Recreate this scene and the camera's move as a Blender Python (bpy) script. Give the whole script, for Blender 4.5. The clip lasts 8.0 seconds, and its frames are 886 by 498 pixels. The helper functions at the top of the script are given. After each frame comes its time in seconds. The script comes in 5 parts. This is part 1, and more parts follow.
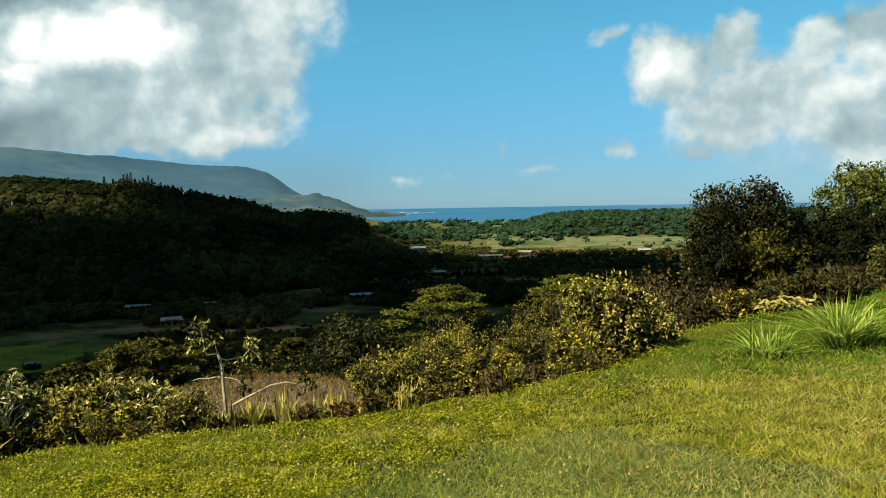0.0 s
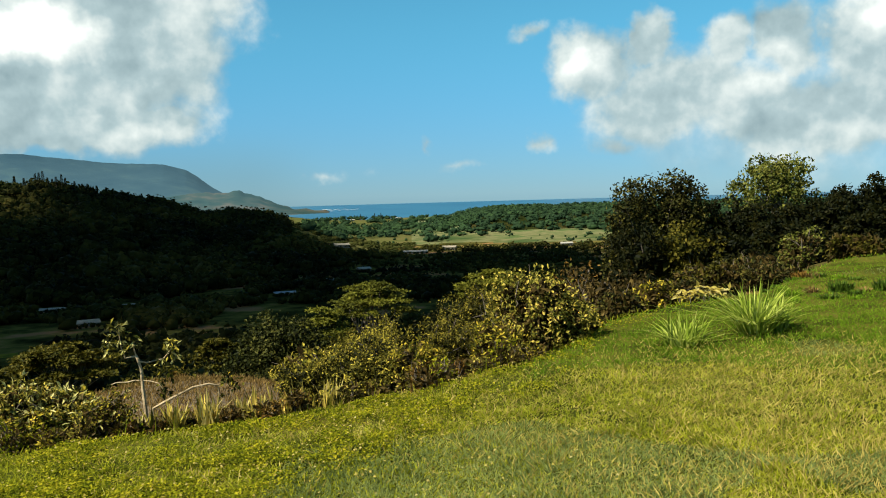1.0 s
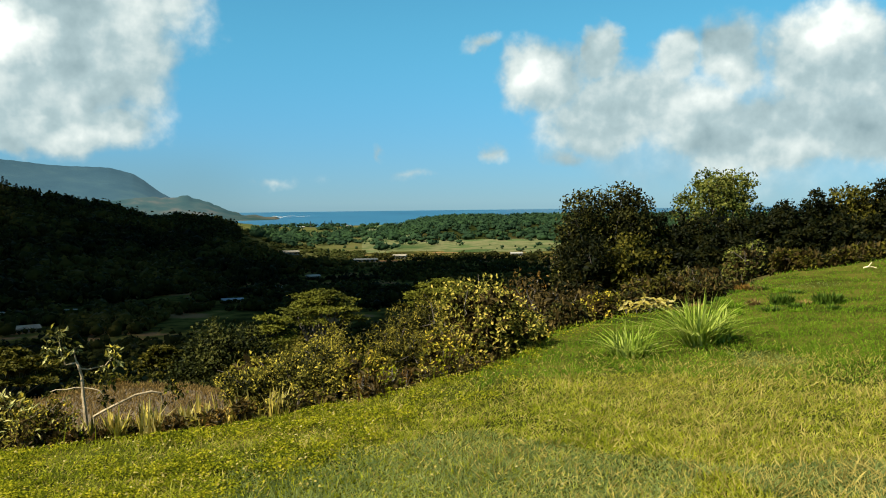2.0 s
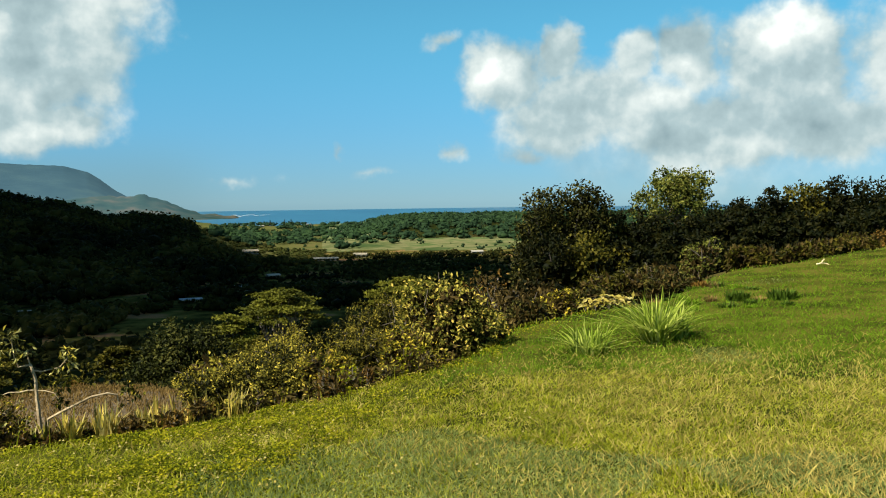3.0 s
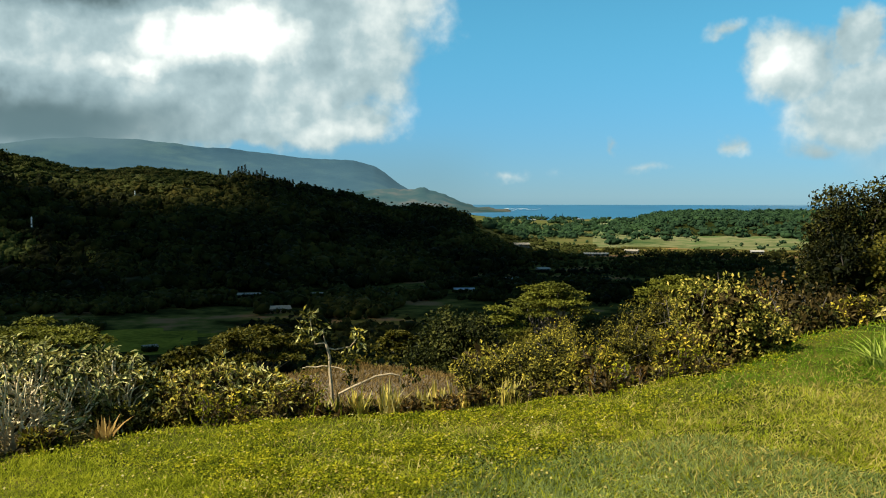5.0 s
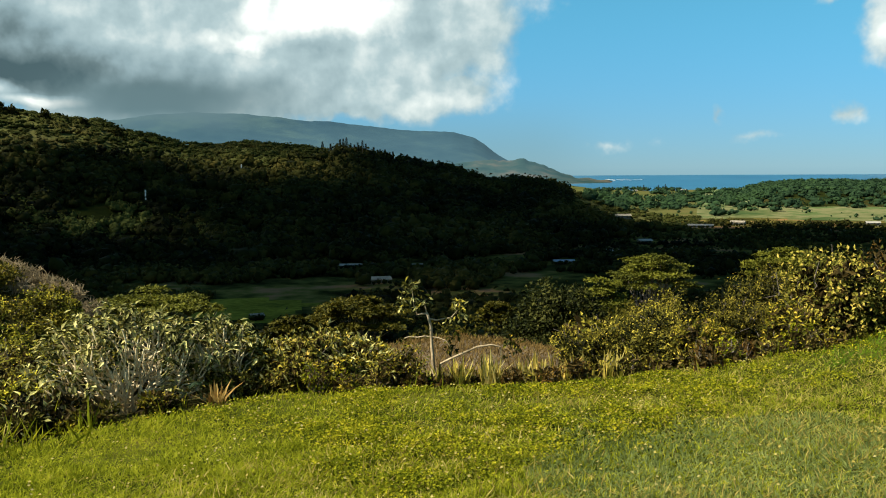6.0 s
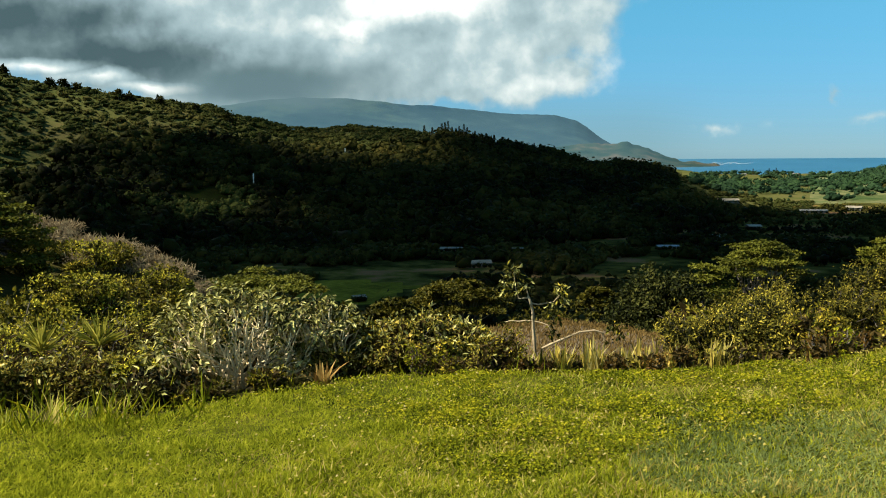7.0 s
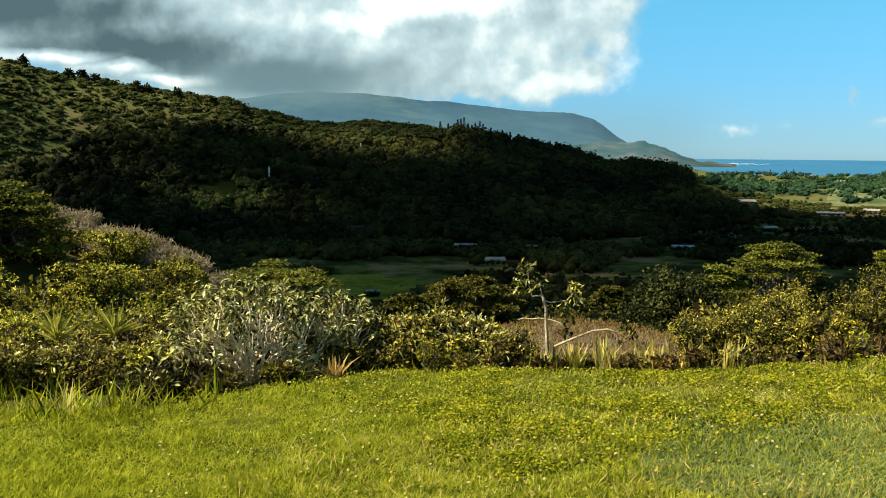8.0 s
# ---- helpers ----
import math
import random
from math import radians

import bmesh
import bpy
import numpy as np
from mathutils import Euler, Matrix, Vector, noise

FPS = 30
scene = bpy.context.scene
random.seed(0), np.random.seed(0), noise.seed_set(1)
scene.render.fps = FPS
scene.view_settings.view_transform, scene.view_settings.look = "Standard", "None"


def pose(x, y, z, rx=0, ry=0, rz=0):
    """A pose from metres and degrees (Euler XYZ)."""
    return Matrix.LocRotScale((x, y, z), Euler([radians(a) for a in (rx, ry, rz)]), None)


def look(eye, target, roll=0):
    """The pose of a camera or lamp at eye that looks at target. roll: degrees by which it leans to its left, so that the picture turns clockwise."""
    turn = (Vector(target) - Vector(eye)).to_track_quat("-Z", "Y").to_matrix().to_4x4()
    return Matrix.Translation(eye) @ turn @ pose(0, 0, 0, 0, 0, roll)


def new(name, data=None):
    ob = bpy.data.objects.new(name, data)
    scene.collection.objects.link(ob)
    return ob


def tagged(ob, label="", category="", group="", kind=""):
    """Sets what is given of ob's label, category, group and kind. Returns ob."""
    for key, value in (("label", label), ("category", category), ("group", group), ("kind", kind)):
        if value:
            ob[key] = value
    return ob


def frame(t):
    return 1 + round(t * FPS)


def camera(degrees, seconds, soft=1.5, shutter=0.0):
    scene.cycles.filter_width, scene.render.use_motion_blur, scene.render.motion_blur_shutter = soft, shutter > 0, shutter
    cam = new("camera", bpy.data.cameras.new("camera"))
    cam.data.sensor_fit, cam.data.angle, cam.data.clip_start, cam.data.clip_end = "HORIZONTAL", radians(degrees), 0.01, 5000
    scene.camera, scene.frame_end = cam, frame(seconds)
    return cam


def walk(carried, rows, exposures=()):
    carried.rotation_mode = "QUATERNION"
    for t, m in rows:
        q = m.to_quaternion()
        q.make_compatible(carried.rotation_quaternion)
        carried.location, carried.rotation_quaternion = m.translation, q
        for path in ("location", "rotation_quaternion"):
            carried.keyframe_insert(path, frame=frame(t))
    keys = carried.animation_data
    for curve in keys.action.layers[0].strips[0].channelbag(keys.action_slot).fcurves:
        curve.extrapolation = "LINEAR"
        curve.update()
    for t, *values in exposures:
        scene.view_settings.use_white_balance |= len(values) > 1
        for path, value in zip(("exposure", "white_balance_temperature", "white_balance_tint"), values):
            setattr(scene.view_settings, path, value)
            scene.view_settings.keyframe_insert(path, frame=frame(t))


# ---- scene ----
# ---- camera and walk ----
cam = camera(52.4, 8.0, soft=1.0)
EYE, ARM = 1.6, 0.17        # eye height; the camera is held this far in front of the turning body
ROWS = [  # seconds, yaw, pitch, roll
    (0.0, 0.0, -3.10, 0.98), (0.5, -1.82, -2.92, 1.70), (1.0, -4.78, -3.47, 1.62), (1.5, -5.48, -2.09, 0.63),
    (2.0, -7.95, -2.97, 0.66), (2.2, -10.36, -2.60, 0.78), (2.45, -12.04, -2.59, 0.79), (2.75, -11.77, -2.91, 0.79),
    (3.05, -9.95, -3.11, 0.75), (3.3, -7.96, -2.81, 0.66), (3.5, -6.30, -2.12, 0.44), (4.0, -0.70, -1.61, -0.44),
    (4.5, 4.41, -1.89, 0.13), (4.7, 5.09, -2.88, -0.02), (5.05, 7.10, -3.33, 0.02), (5.4, 9.54, -3.43, 0.12),
    (5.8, 12.01, -4.03, 0.25), (6.0, 12.97, -5.11, 0.41), (6.5, 17.04, -5.60, 0.46), (7.0, 19.39, -6.09, 0.53),
    (7.5, 21.35, -6.30, 0.10), (8.0, 20.28, -6.33, -0.35),
]


def held(yaw, pitch, roll):
    a = radians(yaw)
    return (pose(-ARM * math.sin(a), ARM * math.cos(a), EYE, 0, 0, yaw) @ pose(0, 0, 0, pitch) @ pose(0, 0, 0, 0, roll)
            @ pose(0, 0, 0, 90))


walk(cam, [(t, held(yaw, pitch, roll)) for t, yaw, pitch, roll in ROWS], exposures=[(0.0, 1.44), (4.5, 1.44), (6.0, 1.48), (7.0, 1.52), (7.5, 1.74), (8.0, 1.80)])

# ---- world, sun ----
SUN_AZ, SUN_EL = 117.0, 46.0     # degrees to the left of north (+y), and up
sun_dir = Vector((-math.sin(radians(SUN_AZ)) * math.cos(radians(SUN_EL)),
                  math.cos(radians(SUN_AZ)) * math.cos(radians(SUN_EL)), math.sin(radians(SUN_EL))))
sun_data = bpy.data.lights.new("sun", "SUN")
sun_data.energy, sun_data.angle, sun_data.color = 4.7, radians(0.6), (1.0, 0.95, 0.78)
sun = new("sun", sun_data)
sun.matrix_world = look(sun_dir * 100, (0, 0, 0))

world = bpy.data.worlds.new("sky")
scene.world = world
world.use_nodes = True
WN, WL = world.node_tree.nodes, world.node_tree.links
WN.clear()


def wmath(op, a, b=None, c=None):
    n = WN.new("ShaderNodeMath")
    n.operation = op
    for i, v in enumerate((a, b, c)):
        if v is None:
            continue
        if isinstance(v, (int, float)):
            n.inputs[i].default_value = v
        else:
            WL.new(v, n.inputs[i])
    return n.outputs[0]


def wnoise(vec, scale, detail, rough=0.55):
    n = WN.new("ShaderNodeTexNoise")
    n.inputs["Scale"].default_value, n.inputs["Detail"].default_value = scale, detail
    n.inputs["Roughness"].default_value = rough
    WL.new(vec, n.inputs["Vector"])
    return n


def wblobs(az, el, blobs):
    """The largest of several soft ellipses (azimuth, elevation, half width, half height, weight)."""
    out = None
    for a, e, wa, we, k in blobs:
        p = wmath("POWER", wmath("DIVIDE", wmath("SUBTRACT", az, a), wa), 2)
        q = wmath("POWER", wmath("DIVIDE", wmath("SUBTRACT", el, e), we), 2)
        d = wmath("MULTIPLY", wmath("SUBTRACT", 1.0, wmath("SQRT", wmath("ADD", p, q))), k)
        out = d if out is None else wmath("SMOOTH_MAX", out, d, 0.15)
    return out


def wstep(v, lo, hi):
    n = WN.new("ShaderNodeMapRange")
    n.interpolation_type = "SMOOTHSTEP"
    n.inputs[1].default_value, n.inputs[2].default_value = lo, hi
    WL.new(v, n.inputs[0])
    return n.outputs[0]


coord = WN.new("ShaderNodeTexCoord").outputs["Generated"]
xyz = WN.new("ShaderNodeSeparateXYZ")
WL.new(coord, xyz.inputs[0])
AZ0 = wmath("MULTIPLY", wmath("ARCTAN2", wmath("MULTIPLY", xyz.outputs[0], -1.0), xyz.outputs[1]), 57.2958)
EL0 = wmath("MULTIPLY", wmath("ARCSINE", xyz.outputs[2]), 57.2958)
warp = WN.new("ShaderNodeSeparateColor")
WL.new(wnoise(coord, 9.0, 5.0, 0.6).outputs["Color"], warp.inputs[0])
AZ1 = wmath("ADD", AZ0, wmath("MULTIPLY", wmath("SUBTRACT", warp.outputs[0], 0.5), 7.0))
EL1 = wmath("ADD", EL0, wmath("MULTIPLY", wmath("SUBTRACT", warp.outputs[1], 0.5), 5.0))
CLOUDS = [  # the bank over the western hills, its far foot, and the cumulus over the sea
    (34, 10.5, 26, 7.6, 1.8), (17, 8.5, 9.5, 6.0, 1.6), (14, 15, 9, 9, 1.5), (50, 26, 34, 18, 1.2), (14, 4.6, 5.5, 2.2, 1.2), (18.5, 3.6, 4.0, 1.3, 1.3),
    (34, 5.0, 15, 3.0, 1.5), (50, 7.4, 18, 4.2, 1.7), (40, 7.6, 14, 3.0, 1.7), (22, 4.2, 9, 2.0, 1.2), (-14.8, 7.7, 3.9, 3.0, 1.25), (-17.6, 9.0, 1.5, 2.2, 1.05), (-20, 5.6, 8, 3.8, 1.0),
    (-22.5, 8.4, 2.4, 2.6, 1.1), (-26, 8.6, 3.0, 3.2, 1.1), (-31, 8.2, 4.0, 4.2, 1.3), (-40, 7.5, 8, 5.0, 1.2), (-29, 4.2, 15, 3.4, 1.05), (-16, 2.8, 2.6, 1.1, 0.55),
    (-10.6, 10.1, 1.9, 0.7, 0.55), (-4.6, 2.9, 0.8, 0.7, 0.42), (-11.0, 3.2, 1.1, 0.9, 0.5), (2, 1.7, 2.6, 0.5, 0.28), (-6.5, 1.4, 1.6, 0.4, 0.25),
    (24, 5.6, 8, 2.0, 1.3), (33, 5.2, 14, 2.0, 1.3), (42, 6.4, 7, 1.6, 1.0), (-120, 25, 45, 16, 0.9), (150, 30, 45, 18, 0.9),
]
fine = wnoise(coord, 24.0, 7.0, 0.55).outputs["Fac"]
dens = wmath("ADD", wblobs(AZ1, EL1, CLOUDS), wmath("MULTIPLY", wmath("SUBTRACT", fine, 0.5), 0.85))
alpha = wmath("MULTIPLY", wstep(dens, 0.0, 0.55), 0.97)
# a thin veil under the cumulus
veil = wmath("MULTIPLY", wstep(wmath("ADD", wblobs(AZ1, EL1, [(-27, 4.6, 15, 5.0, 1.0), (-42, 6, 12, 7, 1.0)]), wmath("MULTIPLY", wmath("SUBTRACT", fine, 0.5), 0.3)), 0.0, 0.6), 0.62)
alpha = wmath("MAXIMUM", alpha, veil)
# grey undersides, and the parts that the sun shines through
DARK = [(39, 5.6, 15, 2.4, 1.05), (31, 4.8, 8, 1.5, 0.8), (48, 7.6, 15, 3.0, 1.35), (29, 12.4, 9, 1.9, 1.15), (17, 13.9, 8, 2.0, 1.1),
        (46, 14, 14, 3, 1.0), (-28, 4.0, 13, 2.4, 0.12), (-21, 6.4, 4, 1.0, 0.3), (-24, 9.9, 1.6, 1.0, 0.4)]
BRIGHT = [(-22, 6.5, 12, 5, 0.22), (20, 9.4, 6.5, 2.2, 1.2), (25, 8.2, 4, 1.0, 0.7), (13.5, 4.0, 4.5, 1.0, 0.4), (-14.5, 8.0, 3.0, 2.2, 0.5), (-31, 9.6, 3, 2.4, 0.7), (-26, 8.0, 2, 1.4, 0.4)]
shifted = WN.new("ShaderNodeVectorMath")
WL.new(coord, shifted.inputs[0])
shifted.inputs[1].default_value = tuple(sun_dir * 0.012)
billow = wnoise(coord, 12.0, 5.0, 0.5).outputs["Fac"]
sunward = wnoise(shifted.outputs[0], 12.0, 5.0, 0.5).outputs["Fac"]
AZ2, EL2 = wmath("MULTIPLY_ADD", wmath("SUBTRACT", AZ1, AZ0), 0.45, AZ0), wmath("MULTIPLY_ADD", wmath("SUBTRACT", EL1, EL0), 0.45, EL0)
grey = wmath("MAXIMUM", wblobs(AZ2, EL2, DARK), 0.0)
glow = wmath("MAXIMUM", wblobs(AZ1, EL1, BRIGHT), 0.0)
# a white gap between the hill and the bank's dark foot
AZ3, EL3 = wmath("MULTIPLY_ADD", wmath("SUBTRACT", AZ1, AZ0), 0.5, AZ0), wmath("MULTIPLY_ADD", wmath("SUBTRACT", EL1, EL0), 0.35, EL0)
glow = wmath("MAXIMUM", glow, wblobs(AZ3, EL3, [(43.5, 5.0, 4.0, 0.6, 1.3), (40.3, 4.5, 3.4, 0.6, 1.3), (37.0, 4.0, 3.2, 0.5, 1.1)]))
tone = wmath("ADD", wmath("MULTIPLY", wmath("SUBTRACT", sunward, billow), 0.7), wmath("MULTIPLY", wmath("SUBTRACT", 0.5, billow), 0.75))
tone = wmath("ADD", tone, wmath("MULTIPLY", wmath("SUBTRACT", 0.5, fine), 0.16))
tone = wmath("ADD", wmath("ADD", tone, 0.345), wmath("SUBTRACT", wmath("MULTIPLY", grey, 0.70), wmath("MULTIPLY", glow, 0.6)))
ramp = WN.new("ShaderNodeValToRGB")
el4 = ramp.color_ramp.elements
el4.new(0.14), el4.new(0.36), el4.new(0.58), el4.new(0.8)
for k, (pos, c) in enumerate(((0.0, (1.32, 1.38, 1.30)), (0.14, (0.96, 1.06, 1.02)), (0.36, (0.55, 0.71, 0.73)), (0.58, (0.36, 0.50, 0.53)), (0.8, (0.18, 0.26, 0.27)), (1.0, (0.085, 0.14, 0.15)))):
    el4[k].position, el4[k].color = pos, (*c, 1)
WL.new(tone, ramp.inputs[0])
sky = WN.new("ShaderNodeTexSky")
sky.sky_type, sky.sun_disc = "NISHITA", False
sky.sun_elevation, sky.sun_rotation = radians(SUN_EL), radians(-SUN_AZ)
sky.air_density, sky.dust_density, sky.ozone_density = 1.0, 0.0, 1.6
bg_sky, bg_cloud, mixer = WN.new("ShaderNodeBackground"), WN.new("ShaderNodeBackground"), WN.new("ShaderNodeMixShader")
bg_sky.inputs[1].default_value, bg_cloud.inputs[1].default_value = 0.05, 0.315
# clear, deep blue overhead; a paler, cooler haze over the sea
haze, tint = WN.new("ShaderNodeMix"), WN.new("ShaderNodeMix")
haze.data_type = tint.data_type = "RGBA"
tint.blend_type = "MULTIPLY"
WL.new(wstep(EL0, -1.0, 13.0), haze.inputs[0])
haze.inputs[6].default_value, haze.inputs[7].default_value = (0.226, 0.44, 0.79, 1), (0.325, 0.84, 0.90, 1)
tint.inputs[0].default_value = 1.0
WL.new(sky.outputs[0], tint.inputs[6])
WL.new(haze.outputs[2], tint.inputs[7])
WL.new(tint.outputs[2], bg_sky.inputs[0])
WL.new(ramp.outputs[0], bg_cloud.inputs[0])
WL.new(alpha, mixer.inputs[0])
WL.new(bg_sky.outputs[0], mixer.inputs[1])
WL.new(bg_cloud.outputs[0], mixer.inputs[2])
WL.new(mixer.outputs[0], WN.new("ShaderNodeOutputWorld").inputs[0])


# ---- materials ----
def material(name, colours, scale, rough=0.8, through_light=0.0, island=0.0, bump=0.0, fine_scale=None, gloss=0.3, metal=0.0, plants=0.0):
    """Noise at two scales between up to four colours; island: how much each leaf differs; through_light: translucent share; plants: how much one plant differs from the next."""
    m = bpy.data.materials.new(name)
    m.use_nodes = True
    n, l = m.node_tree.nodes, m.node_tree.links
    bsdf, out = n["Principled BSDF"], n["Material Output"]
    bsdf.inputs["Roughness"].default_value, bsdf.inputs["Metallic"].default_value = rough, metal
    bsdf.inputs["Specular IOR Level"].default_value = gloss
    geo = n.new("ShaderNodeNewGeometry")
    coarse, fine_n = n.new("ShaderNodeTexNoise"), n.new("ShaderNodeTexNoise")
    for node, s, d in ((coarse, scale, 4.0), (fine_n, fine_scale or scale * 9.0, 5.0)):
        node.inputs["Scale"].default_value, node.inputs["Detail"].default_value = s, d
        l.new(geo.outputs["Position"], node.inputs["Vector"])
    add = n.new("ShaderNodeMath")
    add.operation = "MULTIPLY_ADD"
    l.new(fine_n.outputs["Fac"], add.inputs[0])
    add.inputs[1].default_value = 0.55
    l.new(coarse.outputs["Fac"], add.inputs[2])
    value = add.outputs[0]
    if island:
        isl = n.new("ShaderNodeMath")
        isl.operation = "MULTIPLY_ADD"
        l.new(geo.outputs["Random Per Island"], isl.inputs[0])
        isl.inputs[1].default_value = island
        l.new(value, isl.inputs[2])
        value = isl.outputs[0]
    ramp_node = n.new("ShaderNodeValToRGB")
    mid, span = 0.775 + island / 2, 0.36 + island * 0.6
    rng = n.new("ShaderNodeMapRange")
    rng.inputs[1].default_value, rng.inputs[2].default_value = mid - span / 2, mid + span / 2
    l.new(value, rng.inputs[0])
    l.new(rng.outputs[0], ramp_node.inputs[0])
    el = ramp_node.color_ramp.elements
    while len(el) < len(colours):
        el.new(0.5)
    for i, c in enumerate(colours):
        el[i].position, el[i].color = i / (len(colours) - 1), (*c, 1)
    colour = ramp_node.outputs[0]
    if plants:
        info, vary = n.new("ShaderNodeObjectInfo"), n.new("ShaderNodeHueSaturation")
        span_n = n.new("ShaderNodeMapRange")
        l.new(info.outputs["Random"], span_n.inputs[0])
        span_n.inputs[3].default_value, span_n.inputs[4].default_value = 1 - plants, 1 + plants
        l.new(span_n.outputs[0], vary.inputs["Value"])
        l.new(colour, vary.inputs["Color"])
        colour = vary.outputs[0]
    l.new(colour, bsdf.inputs["Base Color"])
    if bump:
        b = n.new("ShaderNodeBump")
        b.inputs["Strength"].default_value = bump
        l.new(fine_n.outputs["Fac"], b.inputs["Height"])
        l.new(b.outputs[0], bsdf.inputs["Normal"])
    if through_light:
        tr, mx = n.new("ShaderNodeBsdfTranslucent"), n.new("ShaderNodeMixShader")
        l.new(colour, tr.inputs[0])
        mx.inputs[0].default_value = through_light
        l.new(bsdf.outputs[0], mx.inputs[1])
        l.new(tr.outputs[0], mx.inputs[2])
        l.new(mx.outputs[0], out.inputs[0])
    return m


M = {
    "lawn": material("lawn_soil", [(0.018, 0.022, 0.004), (0.036, 0.040, 0.006), (0.060, 0.061, 0.009), (0.078, 0.066, 0.013)], 0.9, 0.95, bump=0.6, fine_scale=40, gloss=0.0),
    "slope": material("slope_scrub", [(0.02, 0.02, 0.006), (0.04, 0.036, 0.010), (0.07, 0.055, 0.018)], 0.15, 0.95, bump=0.5, fine_scale=5, gloss=0.0),
    "valley": material("valley_pasture", [(0.011, 0.011, 0.004), (0.030, 0.029, 0.008), (0.080, 0.070, 0.017), (0.17, 0.09, 0.042)], 0.03, 0.95, bump=0.4, fine_scale=0.15, gloss=0.0),
    "meadow": material("meadow_grass", [(0.06, 0.058, 0.010), (0.13, 0.115, 0.015), (0.20, 0.165, 0.024)], 0.05, 0.95, fine_scale=0.5, gloss=0.0),
    "field": material("field_grass", [(0.030, 0.050, 0.017), (0.062, 0.074, 0.027), (0.115, 0.108, 0.050), (0.052, 0.075, 0.025)], 0.018, 0.95, fine_scale=0.10, gloss=0.0),
    "woodland": material("woodland_floor", [(0.008, 0.010, 0.003), (0.014, 0.018, 0.004), (0.03, 0.026, 0.008)], 0.012, 0.95, bump=0.4, fine_scale=0.2, gloss=0.0),
    "dry_slope": material("dry_grass_slope", [(0.056, 0.043, 0.027), (0.096, 0.073, 0.047), (0.145, 0.112, 0.076)], 0.4, 0.95, bump=0.5, fine_scale=6, gloss=0.0),
    "beach": material("coast_ground", [(0.05, 0.075, 0.03), (0.075, 0.105, 0.04), (0.14, 0.14, 0.07)], 0.02, 0.95, fine_scale=0.2, gloss=0.0),
    "bark": material("bark_brown", [(0.05, 0.04, 0.03), (0.10, 0.08, 0.06), (0.17, 0.14, 0.11)], 4.0, 0.9, bump=0.5, fine_scale=60),
    "tan_bark": material("bark_tan", [(0.16, 0.12, 0.065), (0.28, 0.21, 0.12), (0.39, 0.30, 0.18)], 8.0, 0.85, bump=0.4, fine_scale=60),
    "hill_grass": material("hill_pasture", [(0.036, 0.043, 0.013), (0.056, 0.060, 0.018), (0.068, 0.066, 0.021), (0.076, 0.065, 0.024)], 0.018, 0.95, fine_scale=0.3, gloss=0.0),
    "pale_bark": material("bark_pale_grey", [(0.40, 0.30, 0.15), (0.58, 0.46, 0.26), (0.70, 0.58, 0.36)], 6.0, 0.8, bump=0.4, fine_scale=60),
}


def leaf_material(name, colours, scale=1.5, t=0.24, island=0.6, rough=0.6, gloss=0.06, plants=0.0):
    M[name] = material(name, [(r * 0.74, g * 0.70, b * 0.45) for r, g, b in colours], scale, rough, through_light=t, island=island, gloss=gloss, plants=plants)


leaf_material("leaf_yellow_green", [(0.020, 0.024, 0.007), (0.092, 0.097, 0.021), (0.336, 0.301, 0.064), (0.642, 0.487, 0.160)], 6, plants=0.28)
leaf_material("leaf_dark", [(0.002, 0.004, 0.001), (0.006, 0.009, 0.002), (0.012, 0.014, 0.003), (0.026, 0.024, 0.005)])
leaf_material("leaf_olive", [(0.018, 0.025, 0.005), (0.088, 0.094, 0.013), (0.314, 0.270, 0.035), (0.599, 0.453, 0.070)], 6, plants=0.28)
leaf_material("leaf_ochre", [(0.020, 0.021, 0.005), (0.084, 0.080, 0.016), (0.265, 0.230, 0.042), (0.510, 0.420, 0.090)], 6, plants=0.28)
leaf_material("leaf_spur", [(0.040, 0.048, 0.008), (0.200, 0.210, 0.030), (0.580, 0.540, 0.070), (0.920, 0.780, 0.120)], 6, plants=0.35)
leaf_material("leaf_rust", [(0.043, 0.024, 0.007), (0.086, 0.049, 0.012), (0.147, 0.081, 0.020), (0.230, 0.142, 0.045)], plants=0.35)
leaf_material("leaf_pale", [(0.030, 0.036, 0.016), (0.170, 0.180, 0.085), (0.47, 0.46, 0.22), (0.94, 0.86, 0.52)], 6, t=0.3)
leaf_material("leaf_grey_twig", [(0.20, 0.155, 0.14), (0.34, 0.275, 0.24), (0.52, 0.43, 0.38)], t=0.2)
leaf_material("leaf_albizia", [(0.037, 0.045, 0.011), (0.105, 0.113, 0.019), (0.194, 0.198, 0.033)], 0.2, island=0.3)
leaf_material("leaf_tree", [(0.014, 0.018, 0.004), (0.041, 0.042, 0.006), (0.081, 0.076, 0.012), (0.154, 0.129, 0.026)], 0.5)
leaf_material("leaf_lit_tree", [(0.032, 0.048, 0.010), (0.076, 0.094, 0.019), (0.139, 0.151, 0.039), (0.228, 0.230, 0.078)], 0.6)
# woods darkened towards shade; hill_scrub, beyond the shadow's edge, lightened towards sun
leaf_material("woods", [(0.005, 0.006, 0.002), (0.015, 0.018, 0.005), (0.038, 0.040, 0.011), (0.085, 0.070, 0.022)], 0.012, t=0.2, island=0.22, rough=0.8, gloss=0.04)
leaf_material("hill_scrub", [(0.044, 0.056, 0.020), (0.064, 0.078, 0.028), (0.090, 0.096, 0.036), (0.118, 0.104, 0.044)], 0.03, t=0.5, island=0.22, rough=0.8, gloss=0.04)
